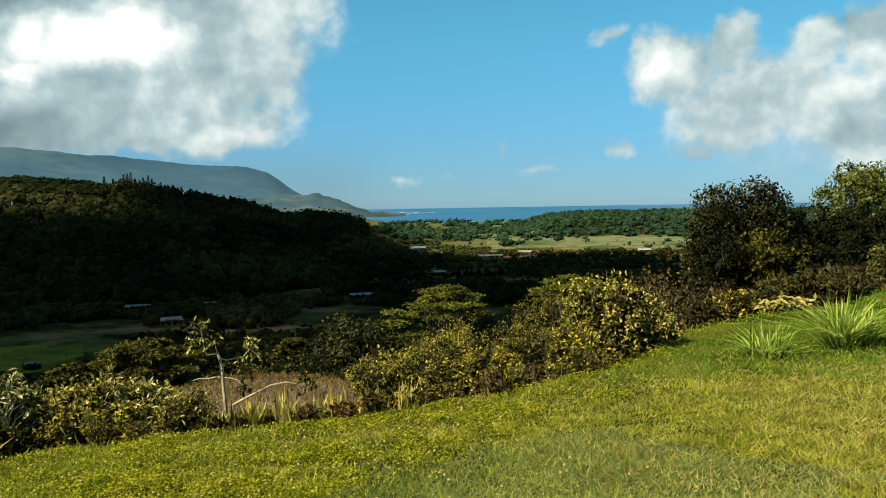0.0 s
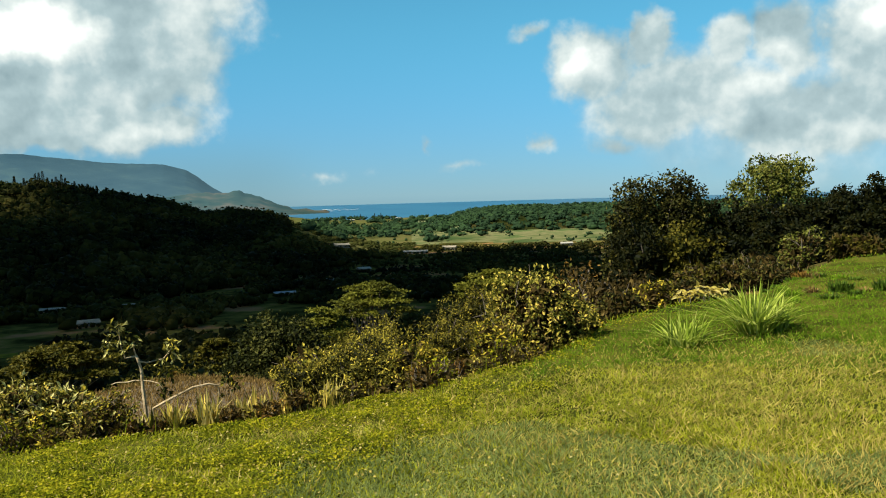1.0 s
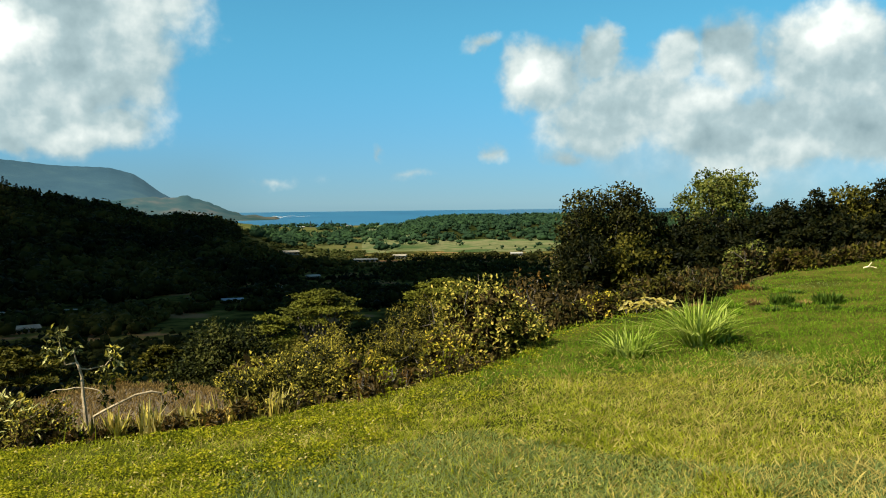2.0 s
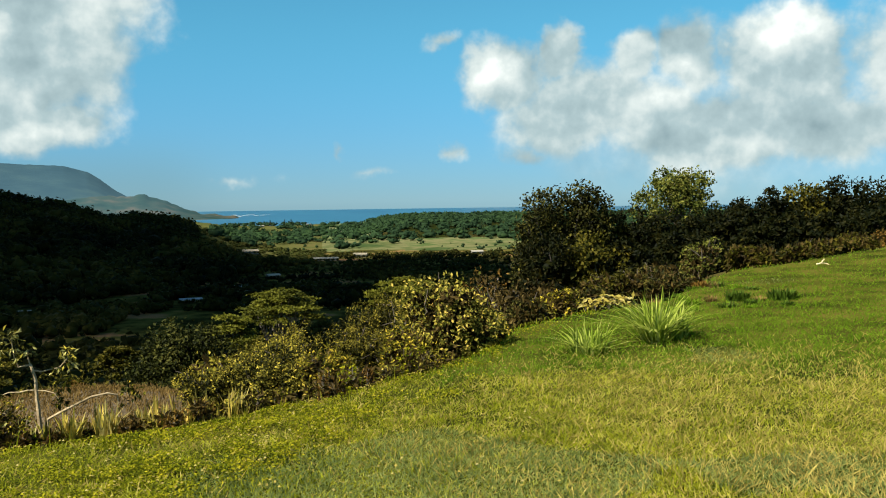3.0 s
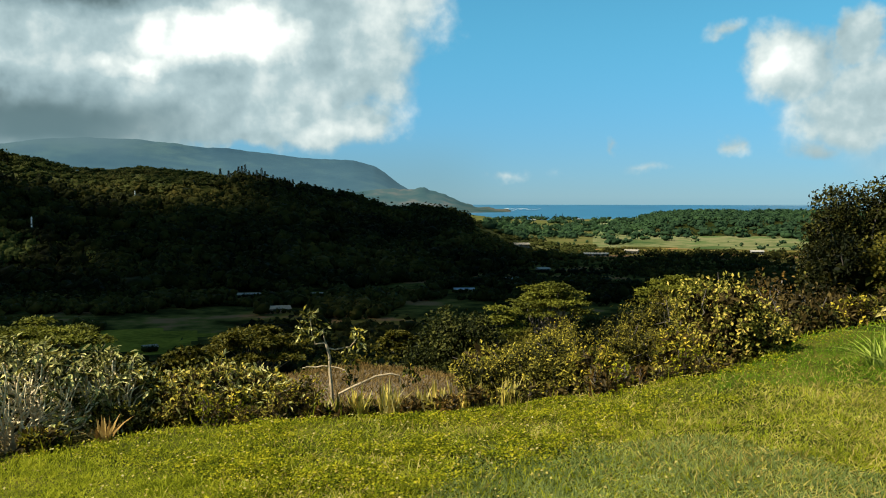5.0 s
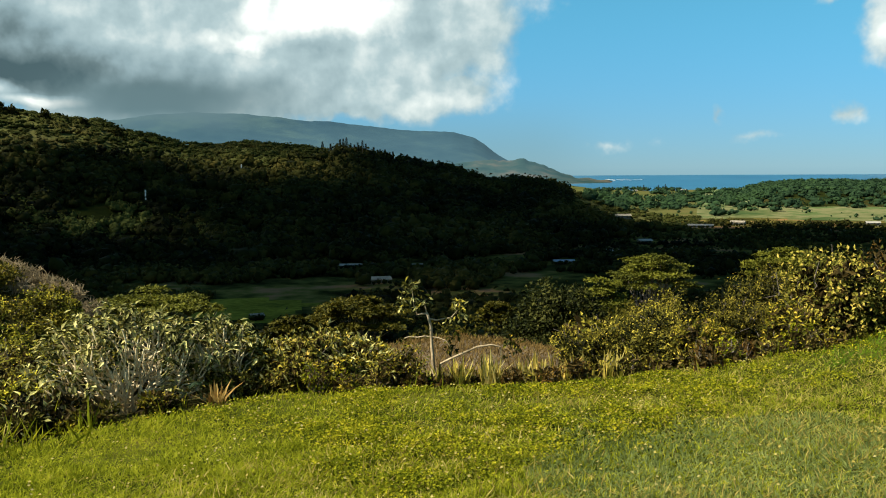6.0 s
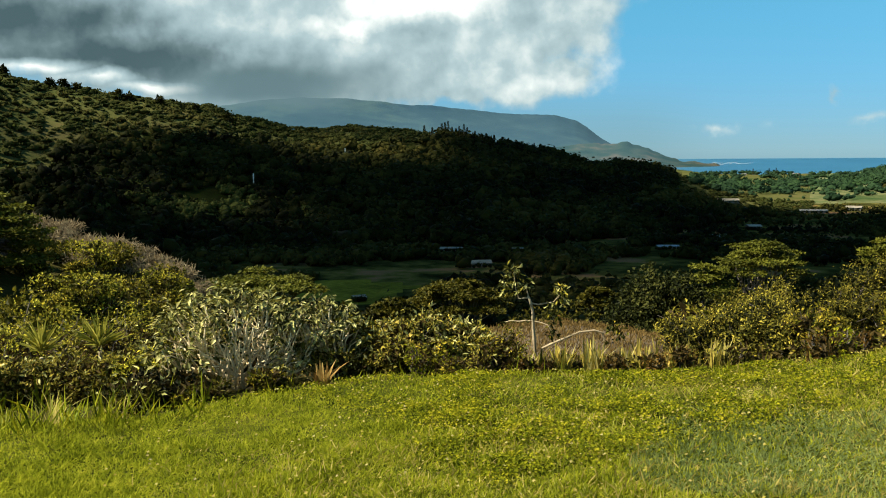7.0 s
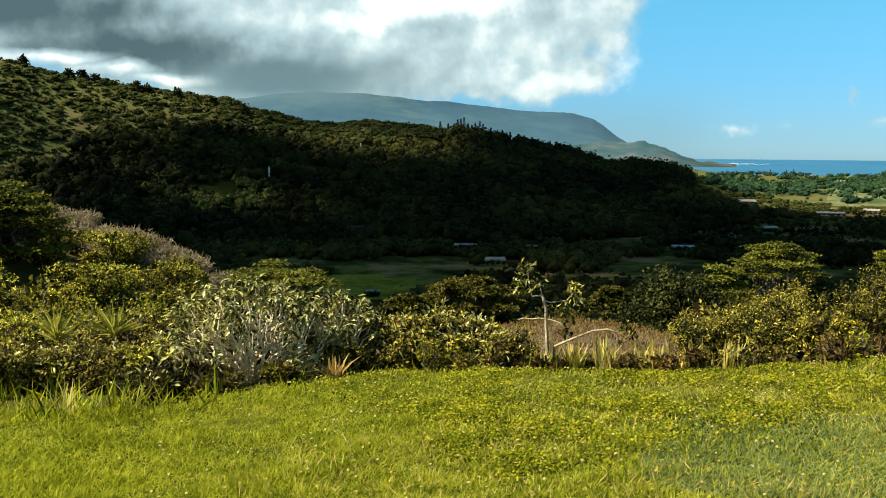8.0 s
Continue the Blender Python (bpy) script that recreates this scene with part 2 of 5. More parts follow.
# lighter leaf colour that paints a patch of sun onto the hillside woods
leaf_material("light_patch_leaf", [(0.030, 0.042, 0.014), (0.070, 0.086, 0.030), (0.16, 0.17, 0.06)], 0.05, t=0.3, island=0.35, rough=0.8, gloss=0.04)
# paler and bluer than the near woods: distance haze put into the leaf colour
leaf_material("woods_hazed", [(0.027, 0.058, 0.043), (0.037, 0.076, 0.051), (0.051, 0.103, 0.054)], 0.02, t=0.45, island=0.2, rough=0.8, gloss=0.04)
leaf_material("clover", [(0.040, 0.058, 0.004), (0.130, 0.160, 0.010), (0.300, 0.310, 0.018), (0.520, 0.470, 0.040)], 6, t=0.4, island=0.42, rough=0.8, gloss=0.04)
leaf_material("grass_green", [(0.133, 0.160, 0.014), (0.277, 0.322, 0.025), (0.437, 0.474, 0.044), (0.583, 0.585, 0.087)], 5, t=0.45, island=0.42, rough=0.8, gloss=0.04)
leaf_material("grass_olive", [(0.164, 0.190, 0.035), (0.296, 0.326, 0.063), (0.445, 0.471, 0.112), (0.626, 0.615, 0.208)], 5, t=0.4, island=0.42, rough=0.8, gloss=0.04)
leaf_material("grass_grey", [(0.140, 0.195, 0.080), (0.235, 0.300, 0.130), (0.350, 0.410, 0.190)], 4, t=0.4, island=0.42, rough=0.8, gloss=0.04)
leaf_material("grass_fresh", [(0.075, 0.147, 0.011), (0.135, 0.250, 0.019), (0.203, 0.328, 0.030)], 3, t=0.4, island=0.42, rough=0.8, gloss=0.04)
leaf_material("grass_straw", [(0.325, 0.276, 0.104), (0.532, 0.449, 0.178), (0.738, 0.624, 0.295)], 5, t=0.4, island=0.42, rough=0.8, gloss=0.04)
leaf_material("grass_bright", [(0.115, 0.178, 0.025), (0.230, 0.332, 0.051), (0.408, 0.510, 0.115), (0.637, 0.701, 0.281)], 3, t=0.45, island=0.6, rough=0.8, gloss=0.04)
leaf_material("leaf_yellow", [(0.304, 0.253, 0.060), (0.439, 0.365, 0.120), (0.506, 0.452, 0.280)], 3, t=0.35, island=0.5)
leaf_material("leaf_yucca", [(0.14, 0.15, 0.03), (0.34, 0.34, 0.07), (0.62, 0.57, 0.17)], 3, t=0.3, island=0.5)
leaf_material("stalk_brown", [(0.120, 0.080, 0.036), (0.210, 0.142, 0.070), (0.320, 0.225, 0.120)], 1.5, t=0.2)
leaf_material("leaf_dry", [(0.20, 0.12, 0.05), (0.38, 0.24, 0.10), (0.55, 0.40, 0.20)], 3, t=0.25)
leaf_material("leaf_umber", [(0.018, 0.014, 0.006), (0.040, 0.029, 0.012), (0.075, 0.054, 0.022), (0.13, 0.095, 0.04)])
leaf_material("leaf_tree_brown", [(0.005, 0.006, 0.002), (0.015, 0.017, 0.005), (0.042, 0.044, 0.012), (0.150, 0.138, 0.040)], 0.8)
leaf_material("leaf_round_tree", [(0.006, 0.009, 0.003), (0.017, 0.023, 0.006), (0.040, 0.047, 0.013), (0.11, 0.11, 0.034)], 1.0)
leaf_material("leaf_weed", [(0.03, 0.06, 0.010), (0.06, 0.11, 0.016), (0.10, 0.17, 0.03)], 3)
# distance haze is mixed into the mountain's blue-green base colour
M["mountain"] = material("haze_blue_mountain", [(0.014, 0.035, 0.054), (0.020, 0.044, 0.061), (0.035, 0.064, 0.070)], 0.0022, 1.0, bump=0.5, fine_scale=0.012, gloss=0)
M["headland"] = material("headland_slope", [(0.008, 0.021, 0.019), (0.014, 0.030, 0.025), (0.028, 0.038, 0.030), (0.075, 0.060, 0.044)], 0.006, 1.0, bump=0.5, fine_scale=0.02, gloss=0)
M["roof_grey"] = material("roof_metal_grey", [(0.17, 0.145, 0.105), (0.25, 0.21, 0.155)], 0.3, 0.85, fine_scale=3, gloss=0.1)
M["roof_blue"] = material("roof_metal_blue", [(0.17, 0.20, 0.23), (0.24, 0.27, 0.30)], 0.3, 0.8, fine_scale=3, gloss=0.1)
M["roof_white"] = material("roof_white", [(0.18, 0.165, 0.14), (0.26, 0.24, 0.20)], 0.3, 0.85, fine_scale=3, gloss=0.1)
M["house_wall"] = material("painted_boards", [(0.10, 0.09, 0.075), (0.16, 0.15, 0.13)], 0.5, 0.8, fine_scale=5)
M["window_dark"] = material("dark_glass", [(0.02, 0.025, 0.03), (0.03, 0.035, 0.04)], 1, 0.15, gloss=0.5)
M["pole"] = material("weathered_pole", [(0.5, 0.48, 0.44), (0.66, 0.64, 0.6)], 2, 0.8, fine_scale=20)
M["foam"] = material("sea_foam", [(0.30, 0.34, 0.36), (0.45, 0.48, 0.5)], 0.05, 0.9)
M["cloud"] = material("cloud_white", [(0.8, 0.8, 0.8), (0.85, 0.85, 0.86)], 0.01, 1.0, gloss=0)
M["sea"] = material("sea_water", [(0.006, 0.045, 0.085), (0.010, 0.06, 0.105), (0.014, 0.07, 0.115)], 0.004, 0.35, bump=0.25, fine_scale=0.15, gloss=0.4)


# ---- mesh helpers ----
RNG = np.random.default_rng(7)


def mesh_of(name, verts, tris, mats=(), index=None, smooth=False):
    verts, tris = np.asarray(verts, np.float32), np.asarray(tris, np.int32)
    me = bpy.data.meshes.new(name)
    me.vertices.add(len(verts))
    me.vertices.foreach_set("co", verts.ravel())
    me.loops.add(tris.size)
    me.loops.foreach_set("vertex_index", tris.ravel())
    me.polygons.add(len(tris))
    me.polygons.foreach_set("loop_start", np.arange(0, tris.size, tris.shape[1], dtype=np.int32))
    for m in mats:
        me.materials.append(m)
    if index is not None:
        me.polygons.foreach_set("material_index", np.asarray(index, np.int32))
    me.polygons.foreach_set("use_smooth", np.full(len(tris), smooth))
    me.update(calc_edges=True)
    return me


def joined(pieces):
    """Several (verts, tris) as one."""
    vs, fs, k = [], [], 0
    for v, f in pieces:
        vs.append(np.asarray(v, float))
        fs.append(np.asarray(f) + k)
        k += len(v)
    return np.concatenate(vs), np.concatenate(fs)


def thing(name, x, y, z, label, category, group="", turn=0.0):
    ob = new(name)
    ob.empty_display_size = 0.2
    ob.matrix_world = pose(x, y, z, 0, 0, turn)
    return tagged(ob, label, category, group)


def part(name, geo, mat, parent, label="", smooth=False):
    ob = new(name, mesh_of(name, geo[0], geo[1], [mat], smooth=smooth))
    ob.parent = parent
    if label:
        tagged(ob, label)
    return ob


def stuff(name, geo, mat, label, category):
    return tagged(new(name, mesh_of(name, geo[0], geo[1], [mat])), label, category, kind="stuff")


def unit(v):
    return v / np.maximum(np.linalg.norm(v, axis=-1, keepdims=True), 1e-9)


def leaves(p, axis, normal, length, width, fold=0.12):
    """Pointed leaves folded along the midrib: two triangles each."""
    side = unit(np.cross(axis, normal))
    up = np.cross(side, axis)
    L, W = np.broadcast_to(length, len(p))[:, None], np.broadcast_to(width, len(p))[:, None]
    mid = p + axis * L * 0.5 + up * W * fold
    v = np.stack([p, mid - side * W / 2 , p + axis * L - up * L * 0.10, mid + side * W / 2], 1).reshape(-1, 3)
    k = np.arange(len(p))[:, None] * 4
    f = np.stack([k + [[0, 1, 2]], k + [[0, 2, 3]]], 1).reshape(-1, 3)
    return v, f


def tube(points, radii, sides=6):
    pts = np.asarray(points, float)
    n = len(pts)
    radii = np.broadcast_to(radii, n)
    tan = unit(np.gradient(pts, axis=0))
    ref = np.where(np.abs(tan[:, 2:3]) > 0.9, [[1.0, 0, 0]], [[0, 0, 1.0]])
    a = unit(np.cross(tan, ref))
    b = np.cross(tan, a)
    ang = np.linspace(0, 2 * np.pi, sides, endpoint=False)
    v = (pts[:, None] + radii[:, None, None] * (np.cos(ang)[None, :, None] * a[:, None] + np.sin(ang)[None, :, None] * b[:, None])).reshape(-1, 3)
    v = np.concatenate([v, pts[-1:]])
    f = []
    for i in range(n - 1):
        for j in range(sides):
            p, q = i * sides + j, i * sides + (j + 1) % sides
            f += [(p, q, q + sides), (p, q + sides, p + sides)]
    f += [((n - 1) * sides + j, (n - 1) * sides + (j + 1) % sides, n * sides) for j in range(sides)]
    return v, np.array(f)


def bent(a, b, rng, wob=0.12, n=5):
    """A crooked line from a to b."""
    a, b = np.asarray(a, float), np.asarray(b, float)
    t = np.linspace(0, 1, n)[:, None]
    p = a + (b - a) * t
    w = rng.normal(size=(n, 3)) * wob * np.linalg.norm(b - a) * np.sin(np.pi * t) * 0.6
    return p + w


def value_noise(x, y, seed=0):
    xi, yi = np.floor(x), np.floor(y)
    fx, fy = x - xi, y - yi
    fx, fy = fx * fx * (3 - 2 * fx), fy * fy * (3 - 2 * fy)

    def h(i, j):
        return np.modf(np.abs(np.sin(i * 127.1 + j * 311.7 + seed * 74.7) * 43758.5453))[0]
    return ((h(xi, yi) * (1 - fx) + h(xi + 1, yi) * fx) * (1 - fy) + (h(xi, yi + 1) * (1 - fx) + h(xi + 1, yi + 1) * fx) * fy)


def fbm(x, y, seed=0, octaves=4):
    out, amp = 0.0, 0.5
    for k in range(octaves):
        out = out + amp * (value_noise(x * 2 ** k, y * 2 ** k, seed + k) - 0.5)
        amp *= 0.5
    return out


def ease(t):
    t = np.clip(t, 0, 1)
    return t * t * (3 - 2 * t)


# ---- the lie of the land: azimuth in degrees to the left of +y ----
FLOOR, SEA = -38.0, -42.0
EDGE_AZ = [-180, -60, -36.6, -31.5, -28.3, -26.0, -24.3, -19.8, -15.2, -13.7, -10.8, -3.6, 1.7, 6.8, 16, 24, 32, 38, 48, 75, 110, 180]
EDGE_R = [40, 34, 27.5, 22.8, 21.3, 17.5, 15.0, 14.0, 12.5, 10.8, 9.6, 8.4, 7.95, 7.75, 7.8, 7.85, 7.45, 7.08, 7.6, 9.0, 30, 40]


def polar(az, r):
    a = np.radians(az)
    return -np.sin(a) * r, np.cos(a) * r


def edge_r(az):
    return np.interp(az, EDGE_AZ, EDGE_R)


def lawn_z(x, y):
    z = 0.05 * x - 0.03 * y + 0.10 * fbm(x * 0.16, y * 0.16, 3, 3)
    return 30 * np.tanh(z / 30)


CREST = dict(az=[-4, -2.4, -0.5, 2.0, 3.4, 4.6, 5.2, 7.2, 10.1, 10.7, 12.6, 14, 16.2, 18.7, 20, 21.5, 23.3, 24.9, 26, 27, 29, 30.3, 32.4, 33.7, 35.4, 37, 38.6, 40.8, 43, 45, 46.1, 60, 90],
             el=[-3.5, -3.4, -2.95, -2.3, -1.75, -1.45, -1.15, -0.85, -0.85, -0.6, 0.0, 0.25, 0.65, 1.15, 1.3, 1.6, 1.75, 1.9, 1.85, 1.7, 1.85, 2.2, 2.65, 3.15, 3.3, 3.55, 3.7, 4.1, 4.3, 4.85, 5.15, 6.2, 6.0])


def land(x, y):
    """Height of the ground."""
    x, y = np.asarray(x, float), np.asarray(y, float)
    az, r = np.degrees(np.arctan2(-x, y)), np.hypot(x, y)
    re = edge_r(az)
    ex, ey = polar(az, np.minimum(r, re))
    z0 = lawn_z(ex, ey)
    d = np.maximum(r - re, 0)
    steep = np.interp(d, [0, 2, 10, 30, 55, 105, 165, 200, 400], [0, 0.35, 2.6, 9.0, 15.5, 24.5, 34.0, 38.5, 42])
    gentle = np.interp(d, [0, 5, 30, 60, 150, 320], [0, 0.5, 2.5, 4.5, 20, 42])
    level = np.interp(d, [0, 400, 1500], [0, 12, 42])
    w_right = ease((-14 - az) / 14.0)
    w_back = np.maximum(ease((-45 - az) / 30.0), ease((az - 80) / 30.0))
    drop = steep * (1 - w_right) + gentle * w_right
    drop = drop * (1 - w_back) + level * w_back
    z = z0 - drop + np.where(d > 4, 0.05 * np.minimum(d, 60) * fbm(x * 0.06, y * 0.06, 11), 0)
    # a dry shoulder below the lawn
    z = z + 2.6 * np.exp(-(((x + 5.7) / 8) ** 2 + ((y - 29) / 8) ** 2))
    # a spur that comes down from the left
    zc = np.interp(az, [22, 30, 35, 38.3, 41.5, 44, 50, 80], [-24, -13, -5.0, -3.7, -2.5, -1.9, -0.5, 1.0])
    spur = zc - 2.2 * np.sin(np.pi * np.clip((r - 9) / 41, 0, 1)) - 0.42 * np.maximum(r - 50, 0)
    spur = np.where((az > 22) & (az < 100) & (r > re), spur - 1.2 * ease((14 - r) / 6), -99)
    z = np.maximum(z, spur)
    floor = FLOOR + 1.2 * fbm(x * 0.01, y * 0.01, 5)
    z = np.maximum(z, floor)
    # the wooded hill across the valley
    rc = np.interp(az, [-4, 0, 6, 14, 26, 36, 47, 90], [690, 720, 760, 760, 720, 660, 620, 560])
    rf = np.interp(az, [-4, 0, 5, 13, 33, 60, 90], [650, 560, 450, 390, 375, 330, 300])
    zc = EYE + rc * np.tan(np.radians(np.interp(az, CREST["az"], CREST["el"]))) - 3.0
    t = (r - rf) / np.maximum(rc - rf, 1)
    up = np.clip(t, 0, 1)
    shape = 0.55 * up + 0.45 * ease(up) + 0.20 * fbm(x * 0.006, y * 0.006, 21) * np.sin(np.pi * up)
    hill = FLOOR + (zc - FLOOR) * np.where(t <= 1, shape, 1 - ease((r - rc) / 420))
    z = np.where((az > -4) & (az < 120) & (t > 0), np.maximum(z, hill), z)
    # the wooded plateau towards the sea
    pl = FLOOR + 12.5 * ease((r - 800) / 260) * ease((-4.5 - az) / 4.0) * (1 + 0.3 * fbm(x * 0.004, y * 0.004, 31))
    z = np.where((r > 780) & (az > -70) & (az < -4), np.maximum(z, pl), z)
    # the coast
    rs = np.interp(az, [-70, -12, -5, 0, 3, 6, 9], [1750, 1750, 1680, 1560, 1640, 2300, 5200])
    sea = ease((r - rs) / 60.0) * ((az > -75) & (az < 9))
    return z * (1 - sea) + (SEA - 6) * sea


def rest(az, r):
    """A place on the ground."""
    x, y = polar(az, r)
    return float(x), float(y), float(land(x, y))


def height_to(az, r, el):
    """How high a thing stands whose top is seen at that elevation from the path's middle."""
    return EYE + r * math.tan(radians(el)) - rest(az, r)[2]


def open_hill(x, y):
    """The grassy upper slopes, where trees stand thinner; lighter colours here also paint sunlight."""
    a, q = np.degrees(np.arctan2(-x, y)), np.hypot(x, y) + 90 * fbm(x * 0.015, y * 0.015, 82)
    return (q > np.interp(a, [18, 20, 24, 27, 31, 36, 40, 45, 48, 60], [900, 690, 610, 595, 580, 560, 515, 460, 420, 390])) & (a > 18) | (a < 5.0) & (q > 590)


def build_ground():
    az = np.concatenate([np.arange(-180, -50, 4.0), np.arange(-50, 66, 0.4), np.arange(66, 179, 4.0), [180]])
    r = np.concatenate([[0.0], np.geomspace(1.0, 60, 90), np.geomspace(63, 1900, 130), np.geomspace(2000, 4900, 14)])
    A, Rr = np.meshgrid(az, r, indexing="ij")
    x, y = polar(A, Rr)
    z = land(x, y)
    n, m = A.shape
    v = np.stack([x, y, z], -1).reshape(-1, 3)
    i, j = np.meshgrid(np.arange(n - 1), np.arange(m - 1), indexing="ij")
    q = np.stack([i * m + j, i * m + j + 1, (i + 1) * m + j + 1, (i + 1) * m + j], -1).reshape(-1, 4)
    ca, cr = (A[:-1, :-1] + A[1:, 1:]).ravel() / 2, (Rr[:-1, :-1] + Rr[1:, 1:]).ravel() / 2
    cx, cy = polar(ca, cr)
    k = np.where(cr < edge_r(ca) + 0.25, 0, 1)
    k = np.where((cr > 150) | ((cr > 60) & (np.abs(ca) > 60)), 2, k)
    wobble = 60 * fbm(cx * 0.012, cy * 0.012, 41)
    k = np.where((((cx + 108) / 21) ** 2 + ((cy - 238) / 20) ** 2 < 1 + 2.5 * fbm(cx * 0.06, cy * 0.06, 42)), 3, k)
    k = np.where((cr > 715 + wobble) & (cr < 960 + wobble * 2) & (ca < 3) & (ca > -50), 4, k)
    k = np.where((cr > 960 + wobble * 2) & (ca < 4), 7, k)
    rf = np.interp(ca, [-4, 0, 5, 13, 33, 60, 90], [650, 560, 450, 390, 375, 330, 300])
    k = np.where((cr > rf + 15) & (ca > -3) & (ca < 120), 5, k)
    k = np.where((k == 5) & open_hill(cx, cy), 8, k)
    k = np.where((cr > 800) & (cr < 1600) & (ca < -6.5) & (land(cx, cy) > FLOOR + 3), 5, k)
    dry = (((cx + 5.5) / 9) ** 2 + ((cy - 27) / 10) ** 2 < 1)
    k = np.where(dry, 6, k)
    mats = [M[s] for s in ("lawn", "slope", "valley", "meadow", "field", "woodland", "dry_slope", "beach", "hill_grass")]
    ob = new("ground", mesh_of("ground", v, q, mats, k, smooth=True))
    return tagged(ob, "sloping lawn, scrubby slope and green valley floor", "ground", kind="structure")


build_ground()


def build_sea():
    ang = np.radians(np.arange(-100, 60.1, 2.0))
    rad = np.array([1200, 1800, 2600, 3600, 4600, 4960.0])
    v = np.array([(-math.sin(a) * q, math.cos(a) * q, SEA) for a in ang for q in rad])
    m = len(rad)
    f = [(i * m + j, i * m + j + 1, (i + 1) * m + j + 1, (i + 1) * m + j) for i in range(len(ang) - 1) for j in range(m - 1)]
    tagged(new("water", mesh_of("water", v, np.array(f), [M["sea"]])), "calm deep blue sea out to the horizon", "sea", kind="structure")


build_sea()


def far_ridge(name, mat, r_crest, r_foot, az, el, label, gully, rough=0.0011, deep=0.018):
    """A mountain range far off: crest heights by azimuth, with gullied flanks."""
    a = np.arange(az[0], az[-1] + 0.01, 0.12)
    zc = EYE + r_crest * np.tan(np.radians(np.interp(a, az, el)))
    wide = np.exp(-np.linspace(-2, 2, 41) ** 2)
    foot = np.convolve(np.pad(zc, 20, mode="edge"), wide / wide.sum(), "valid")
    bumps = r_crest * rough * fbm(a * 1.6, a * 0, 51, 5) * 2
    t = np.concatenate([np.linspace(0, 1, 34), [1.08, 1.2]])
    A, T = np.meshgrid(a, t, indexing="ij")
    r = r_foot + (r_crest - r_foot) * T
    drift = 1.6 * fbm(A * 0.5, T * 2.0, 63, 3)
    ridge = np.abs(fbm((A + drift) * gully, T * 2.5 + A * 0.35, 61, 5)) * (0.4 + 1.2 * value_noise(A * 0.4, T * 1.2, 64))
    up = np.where(T <= 1, 0.35 * T + 0.65 * T ** 1.6, 1 - 2.5 * (T - 1))
    z = (SEA - 4) + (zc[:, None] * np.minimum(T, 1) ** 2 + foot[:, None] * (1 - np.minimum(T, 1) ** 2) + bumps[:, None] * np.minimum(T, 1) ** 10 - SEA + 4) * (up - deep * ridge * np.sin(np.pi * np.clip(T, 0, 1)))
    x, y = polar(A, r)
    v = np.stack([x, y, z], -1).reshape(-1, 3)
    n, m = A.shape
    i, j = np.meshgrid(np.arange(n - 1), np.arange(m - 1), indexing="ij")
    q = np.stack([i * m + j, i * m + j + 1, (i + 1) * m + j + 1, (i + 1) * m + j], -1).reshape(-1, 4)
    return tagged(new(name, mesh_of(name, v, q, [mat], smooth=True)), label, "mountain", kind="structure")


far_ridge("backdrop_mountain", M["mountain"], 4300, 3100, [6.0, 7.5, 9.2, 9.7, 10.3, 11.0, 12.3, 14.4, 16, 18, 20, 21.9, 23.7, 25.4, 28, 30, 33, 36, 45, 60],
          [-0.6, -0.2, 0.68, 1.0, 1.5, 1.95, 2.28, 2.36, 2.5, 2.72, 2.96, 3.05, 3.3, 3.45, 3.5, 3.4, 3.0, 2.6, 2.4, 2.4], "flat-topped mountain range tinted blue-green for haze", 0.8)
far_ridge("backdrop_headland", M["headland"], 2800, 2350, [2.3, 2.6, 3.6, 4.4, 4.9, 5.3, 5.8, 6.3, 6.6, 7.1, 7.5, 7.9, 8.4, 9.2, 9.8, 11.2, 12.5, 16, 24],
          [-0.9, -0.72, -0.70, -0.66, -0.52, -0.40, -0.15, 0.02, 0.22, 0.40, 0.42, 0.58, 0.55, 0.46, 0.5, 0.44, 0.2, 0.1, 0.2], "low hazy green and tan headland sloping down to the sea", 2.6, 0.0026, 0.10)


